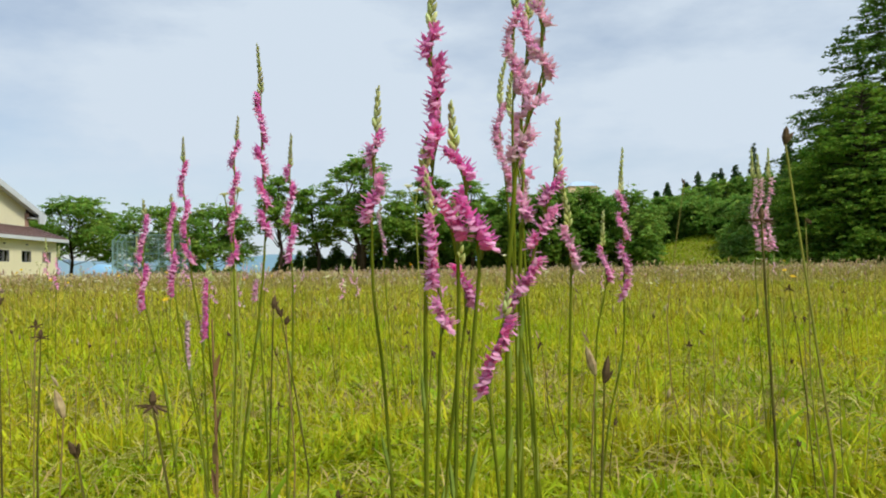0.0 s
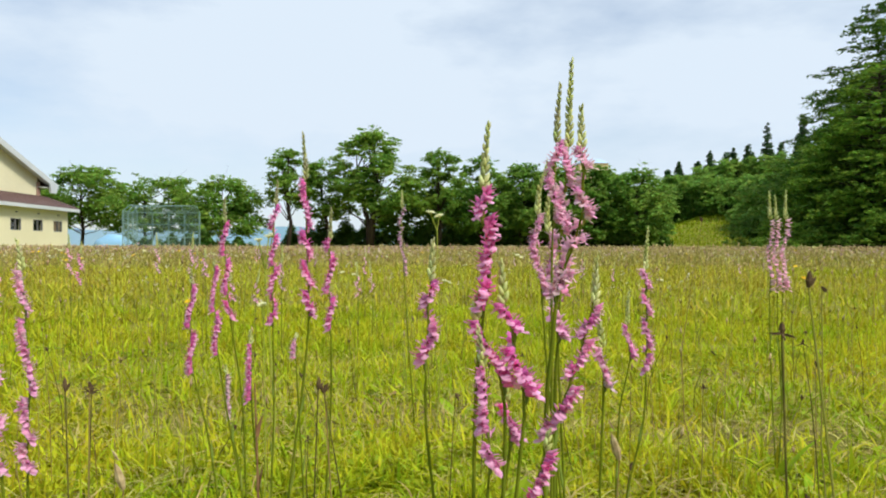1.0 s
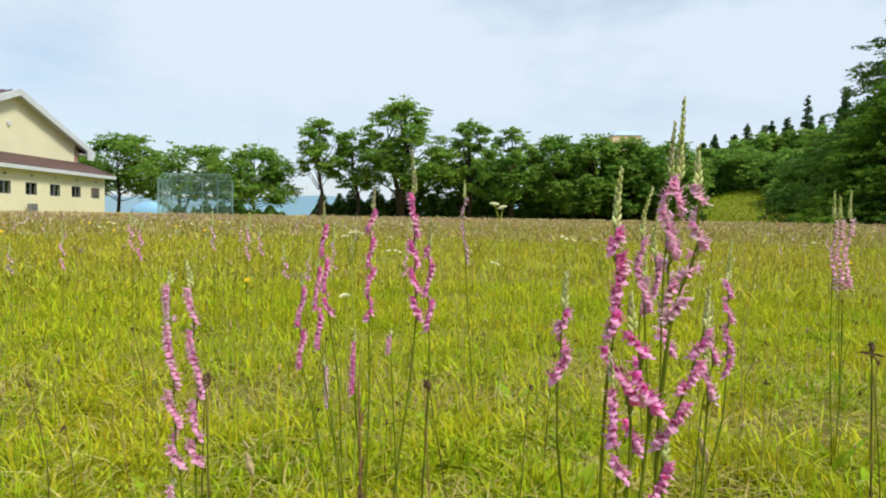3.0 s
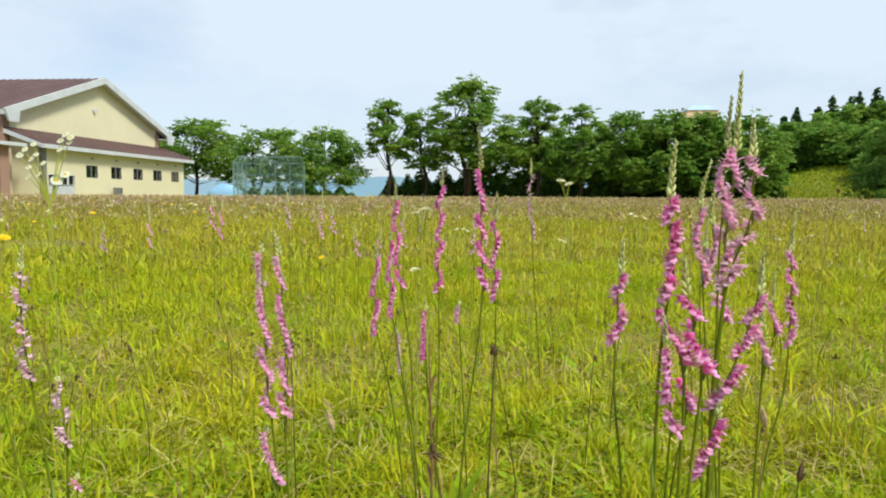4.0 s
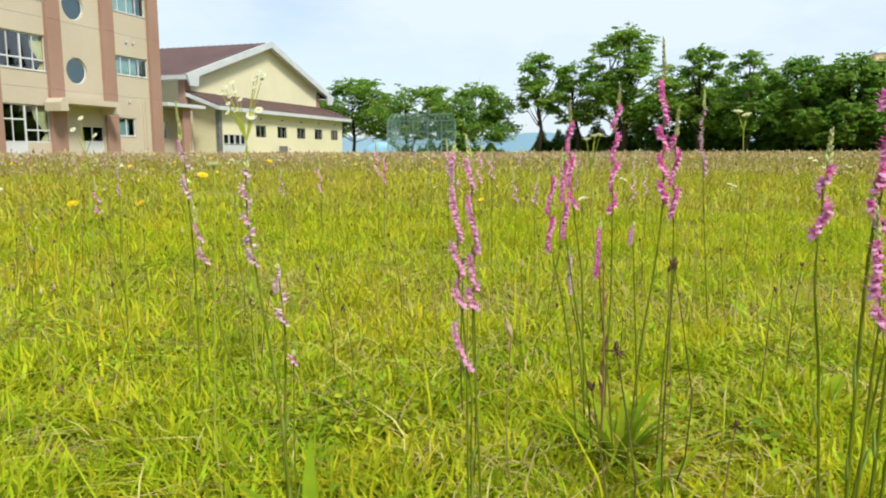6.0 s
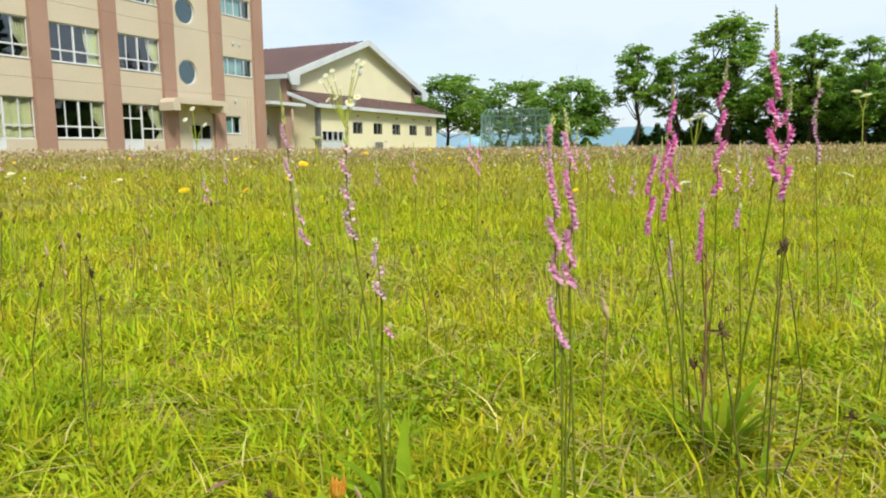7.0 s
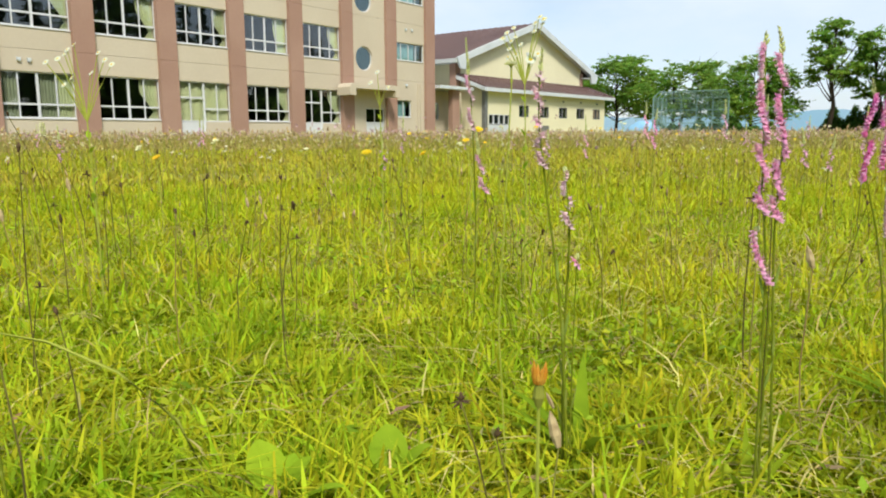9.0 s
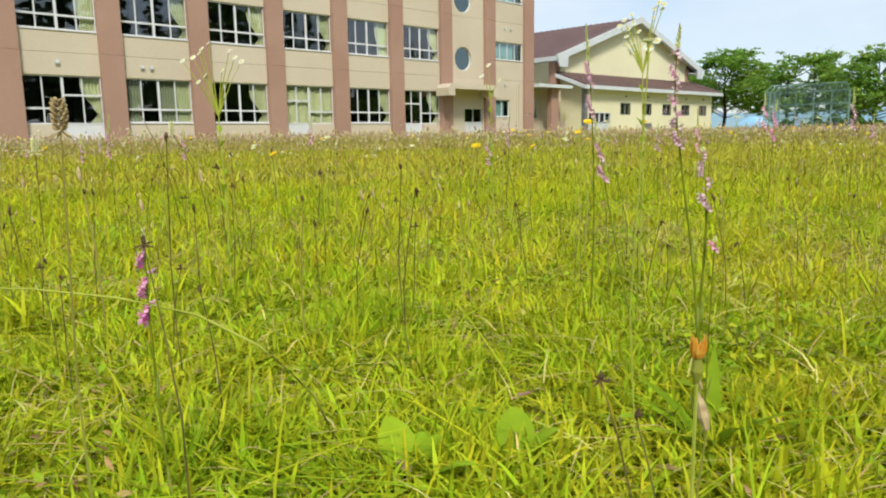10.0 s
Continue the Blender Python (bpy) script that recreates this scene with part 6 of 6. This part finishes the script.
def yellow_flower(x, y, h, r, seed):
    rg = random.Random(seed)
    ob = thing("yellow_flower", x, y)
    tagged(ob, "yellow dandelion-like flower on a bare thin stalk", "flower", "yellow flowers in the meadow")
    tip = Vector((x + rg.uniform(-0.02, 0.02), y, h))
    bm = bmesh.new()
    tube(bm, [(x, y, 0), (x + rg.uniform(-0.01, 0.01), y, h * 0.5), tip], [0.0011, 0.001, 0.0009], 5)
    part("stem", bm, M_LIGHTSTEM, ob)
    bh, be = bmesh.new(), bmesh.new()
    up = Vector((rg.uniform(-0.4, 0.4), rg.uniform(-0.7, 0.1), 1)).normalized()
    ray_flower(bh, be, tip, up, r, 16, -0.15)
    ray_flower(bh, be, tip + up * r * 0.12, up, r * 0.7, 12, -0.3)
    part("petals", bh, M_YELLOW, ob)
    part("flower_eye", be, M_YELLOW, ob)


yellow_flower(-0.672, 0.730, 0.224, 0.0062, 1)
yellow_flower(-0.829, 0.769, 0.200, 0.008, 2)
yrng = random.Random(12)
for i in range(80):
    a, r = radians(yrng.uniform(8, 84) if i % 6 else yrng.uniform(-30, 10)), 0.9 + 8 * yrng.random() ** 0.8
    yellow_flower(0.04 - math.sin(a) * r, -0.2 + math.cos(a) * r, yrng.uniform(0.17, 0.27), yrng.uniform(0.006, 0.010) * (1 + r * 0.07), 100 + i)


def cream_umbel(x, y, h, heads, spread, radius, seed):
    """Cream flower heads, each a saucer of separate petals, on short stalks from one stem."""
    rg = random.Random(seed)
    ob = thing("cream_flower", x, y)
    tagged(ob, "cream-white flower heads on a branched stalk", "flower")
    fork = Vector((x + rg.uniform(-0.3, 0.3) * spread, y, h - spread * 1.6 - 0.01))
    bm = bmesh.new()
    tube(bm, [(x, y, 0), (x + rg.uniform(-0.01, 0.01), y, h * 0.4), fork], [0.0005 + 0.05 * spread, 0.00045 + 0.04 * spread, 0.0004 + 0.03 * spread], 5)
    ends = []
    for i in range(heads):
        e = Vector((x + spread * (2 * (i + rg.uniform(0.2, 0.8)) / heads - 1), y + rg.uniform(-1, 1) * spread, h + rg.uniform(-0.7, 0.2) * spread))
        tube(bm, [fork, fork.lerp(e, 0.55) + Vector((0, 0, -0.1 * spread)), e], [0.0008, 0.0007, 0.0006], 4)
        ends.append(e)
    part("stem", bm, M_LIGHTSTEM, ob)
    for e in ends:
        bh, be = bmesh.new(), bmesh.new()
        up = Vector((rg.uniform(-0.45, 0.45), rg.uniform(-0.5, 0.1), 1)).normalized()
        r = radius * rg.uniform(0.75, 1.15)
        ray_flower(bh, be, e, up, r, 11, -0.2)
        ray_flower(bh, be, e + up * r * 0.1, up, r * 0.7, 9, -0.45)
        hd = part("petals", bh, M_CREAM, ob)
        part("flower_eye", be, M_BUD, hd)


cream_umbel(-0.050, 0.589, 0.300, 3, 0.014, 0.0075, 1)
cream_umbel(0.124, 0.887, 0.338, 2, 0.009, 0.0085, 2)
cream_umbel(-0.064, 0.639, 0.229, 2, 0.006, 0.005, 3)
cream_umbel(-0.224, 0.147, 0.276, 1, 0.001, 0.0045, 4)
crng = random.Random(21)
for i in range(60):
    a, r = radians(crng.uniform(-30, 80)), 1.8 + 12 * crng.random()
    cream_umbel(0.04 - math.sin(a) * r, -0.2 + math.cos(a) * r, crng.uniform(0.16, 0.27) * (1 + 0.02 * r), 2, 0.010 * (1 + 0.08 * r), 0.007 * (1 + 0.10 * r), 30 + i)


def withered(x, y, h, dx, kind, seed, dy=0.0, r=1.0):
    """A withered flower stalk with its spent head: bud, star or cone."""
    rg = random.Random(seed)
    ob = thing("withered_stalk", x, y)
    tagged(ob, {"bud": "thin stalk with a dark withered bud", "star": "thin stalk with a spread dry seed head", "cone": "thin stalk with a large brown plantain seed head", "pale": "dark bent stalk with drooping cream petals",
                "tan": "stalk with a dry tan folded bud"}[kind], "dry plant")
    tip = Vector((x + dx, y + dy, h))
    bm = bmesh.new()
    q = rg.uniform(-0.09, 0.09) * h
    tube(bm, [(x, y, 0), (x + dx * 0.12 + q * 0.8, y + dy * 0.12, h * 0.25), (x + dx * 0.3 + q, y + dy * 0.3, h * 0.5), (x + dx * 0.6 + q * 0.5, y + dy * 0.6, h * 0.76), tip],
         [0.0007 * r, 0.00065 * r, 0.0006 * r, 0.0005 * r, 0.0004 * r], 5)
    part("stem", bm, M_STALK if kind in ("cone", "tan") or seed % 4 == 0 else M_WIRY, ob)
    bm = bmesh.new()
    tilt = Vector((rg.uniform(-0.5, 0.5), rg.uniform(-0.3, 0.3), rg.choice((1, 1, -0.6))))
    if kind == "bud":
        spindle(bm, tip, tilt, rg.uniform(0.006, 0.011), 0.0016, 6)
        spindle(bm, tip, tilt + Vector((0.6, 0, 0)), 0.006, 0.001, 4)
    elif kind == "tan":
        spindle(bm, tip, Vector((-0.3, 0, 1)), 0.017, 0.0028, 7)
        spindle(bm, tip + Vector((-0.003, 0, 0.018)), Vector((-0.6, 0, 1)), 0.008, 0.001, 4)
    elif kind == "star":
        for k in range(7):
            a = k * 0.9
            spindle(bm, tip, Vector((math.cos(a), math.sin(a), rg.uniform(-0.5, 0.3))), 0.006, 0.0006, 4)
        spindle(bm, tip, Vector((0, 0, 1)), 0.005, 0.0014, 5)
    else:
        for k in range(60):
            z = k / 60
            a = k * 2.4
            rad = 0.0030 * math.sin(math.pi * (0.12 + 0.8 * z)) ** 0.6
            spindle(bm, tip + Vector((math.cos(a) * rad * 0.6, math.sin(a) * rad * 0.6, z * 0.013)), Vector((math.cos(a), math.sin(a), 0.7)), 0.0024, 0.0008, 4)
        for k in range(6):
            a = k * 1.05
            spindle(bm, tip, Vector((math.cos(a), math.sin(a), -0.5)), 0.008, 0.0004, 4)
    if kind == "pale":
        for k in range(4):
            strap_leaf(bm, tip, 2.6 + 0.5 * k, 0.022, 0.006, 0.15)
    if r > 1.0:
        bmesh.ops.transform(bm, matrix=Matrix.Translation(tip) @ Matrix.Scale(r, 4) @ Matrix.Translation(-tip), verts=bm.verts)
    tagged(part("seed_head", bm, {"bud": M_DARKBUD, "star": M_DARKBUD, "cone": M_TAN, "tan": M_TAN, "pale": M_CREAM}[kind], ob), kind="stuff")


withered(-0.321, -0.148, 0.227, -0.005, "cone", 1)
withered(-0.340, -0.103, 0.170, -0.024, "star", 2)
withered(-0.588, 0.009, 0.229, 0.0, "bud", 3)
withered(-0.595, 0.141, 0.161, 0.004, "bud", 4)
withered(-0.160, 0.039, 0.105, -0.022, "star", 5)
withered(-0.158, 0.052, 0.085, -0.012, "bud", 6)
withered(-0.133, 0.045, 0.093, 0.002, "tan", 7)
withered(0.450, 0.450, 0.258, -0.018, "bud", 8)
withered(0.480, 0.529, 0.200, -0.02, "star", 9)
withered(-0.108, 0.299, 0.205, 0.0, "bud", 10)
withered(0.034, 0.324, 0.200, 0.002, "bud", 11)
withered(-0.141, 0.403, 0.187, 0.0, "star", 12)
withered(-0.079, 0.320, 0.140, -0.004, "tan", 13)
withered(0.230, 0.305, 0.160, -0.008, "tan", 14)
withered(0.037, 0.344, 0.194, 0.0, "bud", 15)
withered(0.074, 0.272, 0.104, 0.004, "star", 16)
withered(0.272, 0.191, 0.272, 0.004, "bud", 20, 0.0, 1.1)
withered(0.289, 0.249, 0.244, 0.005, "star", 19, 0.0, 1.3)
withered(0.196, 0.161, 0.178, -0.008, "bud", 21)
withered(-0.006, 0.165, 0.155, 0.001, "bud", 22)
withered(0.006, 0.216, 0.164, -0.002, "star", 23, 0.0, 1.3)
withered(-0.155, 0.442, 0.176, -0.002, "star", 25, 0.0, 1.3)
withered(0.030, 0.388, 0.186, 0.002, "bud", 24, 0.0, 1.0)
withered(0.445, 0.740, 0.322, 0.004, "bud", 28)
wrng = random.Random(44)
for i in range(120):
    a, r = radians(wrng.uniform(-33, 86)), 0.75 + 2.4 * wrng.random()
    withered(0.04 - math.sin(a) * r, -0.2 + math.cos(a) * r, wrng.uniform(0.07, 0.17), wrng.uniform(-0.03, 0.03), wrng.choice(("bud", "bud", "bud", "star")), 200 + i)

for i in range(46):
    a, r = radians(wrng.uniform(40, 86)), 0.55 + 1.2 * wrng.random()
    withered(0.04 - math.sin(a) * r, -0.2 + math.cos(a) * r, wrng.uniform(0.10, 0.20), wrng.uniform(-0.04, 0.04), wrng.choice(("bud", "bud", "star", "tan")), 500 + i)

# single dark stalks standing before the school
withered(-0.919, 0.236, 0.183, -0.012, "star", 801, -0.013, 1.3)
withered(-0.869, 0.158, 0.130, 0.000, "bud", 802, 0.0, 1.2)
withered(-0.762, 0.276, 0.108, -0.010, "bud", 803, -0.002, 1.1)
withered(-1.581, 0.456, 0.275, -0.052, "bud", 805, -0.053, 1.7)
withered(-1.472, 0.468, 0.237, -0.046, "pale", 806, -0.048, 1.7)
withered(-1.476, 0.141, 0.203, 0.000, "pale", 807, 0.0, 1.9)
withered(-0.915, -0.013, 0.089, 0.004, "bud", 809, 0.004, 1.3)
withered(-2.139, 1.037, 0.173, -0.007, "bud", 810, -0.007, 1.9)
withered(-1.581, 0.377, 0.132, 0.012, "bud", 811, 0.012, 1.6)
withered(-1.449, 0.730, 0.146, 0.011, "bud", 813, 0.012, 1.8)
withered(-0.763, 0.419, 0.132, -0.007, "star", 814, -0.008, 1.2)
withered(-1.171, 0.398, 0.145, -0.004, "bud", 815, -0.003, 1.4)
withered(-1.330, 0.068, 0.105, -0.010, "bud", 817, -0.011, 1.7)


def dead_leaf(x, y, z, a, length):
    """A curled brown leaf lying in the grass."""
    ob = thing("dead_leaf", x, y)
    tagged(ob, "curled dead brown leaf lying in the grass", "leaf")
    bm = bmesh.new()
    broad_leaf(bm, Vector((x, y, z)), a, length, length * 0.55, 0.35, length * 0.2)
    part("blade", bm, M_DEADLEAF, ob, smooth=True)


M_DEADLEAF = material("dead_brown_leaf", (0.20, 0.125, 0.07), 0.85, (0.30, 0.21, 0.12), 60, "object", 0.2, fine=(300, 0.2), spec=0.04)
for x, y, a, length in ((-0.173, 0.214, 0.4, 0.016), (-0.169, 0.237, 2.0, 0.013), (0.214, 0.32, 1.2, 0.022), (-0.30, 0.02, 3.0, 0.014), (-0.21, 0.07, 5.0, 0.012), (-0.34, 0.16, 1.0, 0.013), (0.05, 0.36, 2.2, 0.015), (0.27, 0.30, 4.0, 0.014), (-0.06, 0.26, 0.2, 0.012), (0.33, 0.42, 5.2, 0.016)):
    dead_leaf(x, y, 0.020, a, length)

# red-brown dock stalk among the orchids before the trees
M_DOCK = material("red_brown_leaf", (0.26, 0.13, 0.07), 0.7, (0.30, 0.19, 0.08), 80, "object", 0.2, translucent=0.25)
dock = thing("dock_stalk", -0.019, 0.402)
tagged(dock, "upright red-brown dock stalk with withered narrow leaves", "plant")
bm = bmesh.new()
tube(bm, [(-0.019, 0.402, 0), (-0.018, 0.402, 0.09), (-0.021, 0.402, 0.19)], [0.0013, 0.001, 0.0006], 6)
part("stem", bm, M_DOCK, dock)
for i in range(6):
    bm = bmesh.new()
    strap_leaf(bm, Vector((-0.019, 0.402, 0.05 + 0.020 * i)), 2.4 * i, 0.022, 0.0045, 0.95)
    part("leaf", bm, M_DOCK, dock)

# orange flower closing on its stalk
of = thing("orange_flower", -0.115, -0.004)
tagged(of, "half-closed orange flower head on a green stalk", "flower")
bm = bmesh.new()
tube(bm, [(-0.108, -0.002, 0), (-0.112, -0.006, 0.08), (-0.111, -0.008, 0.146)], [0.0009, 0.0008, 0.0007], 6)
part("stem", bm, M_LIGHTSTEM, of)
bm = bmesh.new()
for k in range(11):
    a = k * 2 * math.pi / 11
    spindle(bm, Vector((-0.111, -0.008, 0.143)) + Vector((math.cos(a), math.sin(a), 0)) * 0.0018, Vector((math.cos(a) * 0.15, math.sin(a) * 0.15, 1)), 0.0052 + 0.0015 * (k % 3), 0.0009, 5)
part("petals", bm, M_ORANGE, of)
bm = bmesh.new()
spindle(bm, Vector((-0.111, -0.008, 0.134)), Vector((0, 0, 1)), 0.011, 0.0024, 8)
part("calyx", bm, M_BRACT, of)


def culm(name, x, y, pts, r, mat, label):
    """A single long bent grass stalk."""
    ob = thing(name, x, y)
    tagged(ob, label, "grass")
    bm = bmesh.new()
    tube(bm, [(x, y, 0)] + pts, [r * (1 - 0.6 * i / len(pts)) for i in range(len(pts) + 1)], 5)
    part("stem", bm, mat, ob, smooth=True)


culm("grass_stalk", -0.350, 0.015, [(-0.370, -0.001, 0.06), (-0.395, -0.023, 0.092), (-0.425, -0.050, 0.112), (-0.460, -0.085, 0.124), (-0.495, -0.125, 0.131), (-0.535, -0.170, 0.134)], 0.0013, M_LIGHTSTEM, "long bowed yellow-green grass stalk")
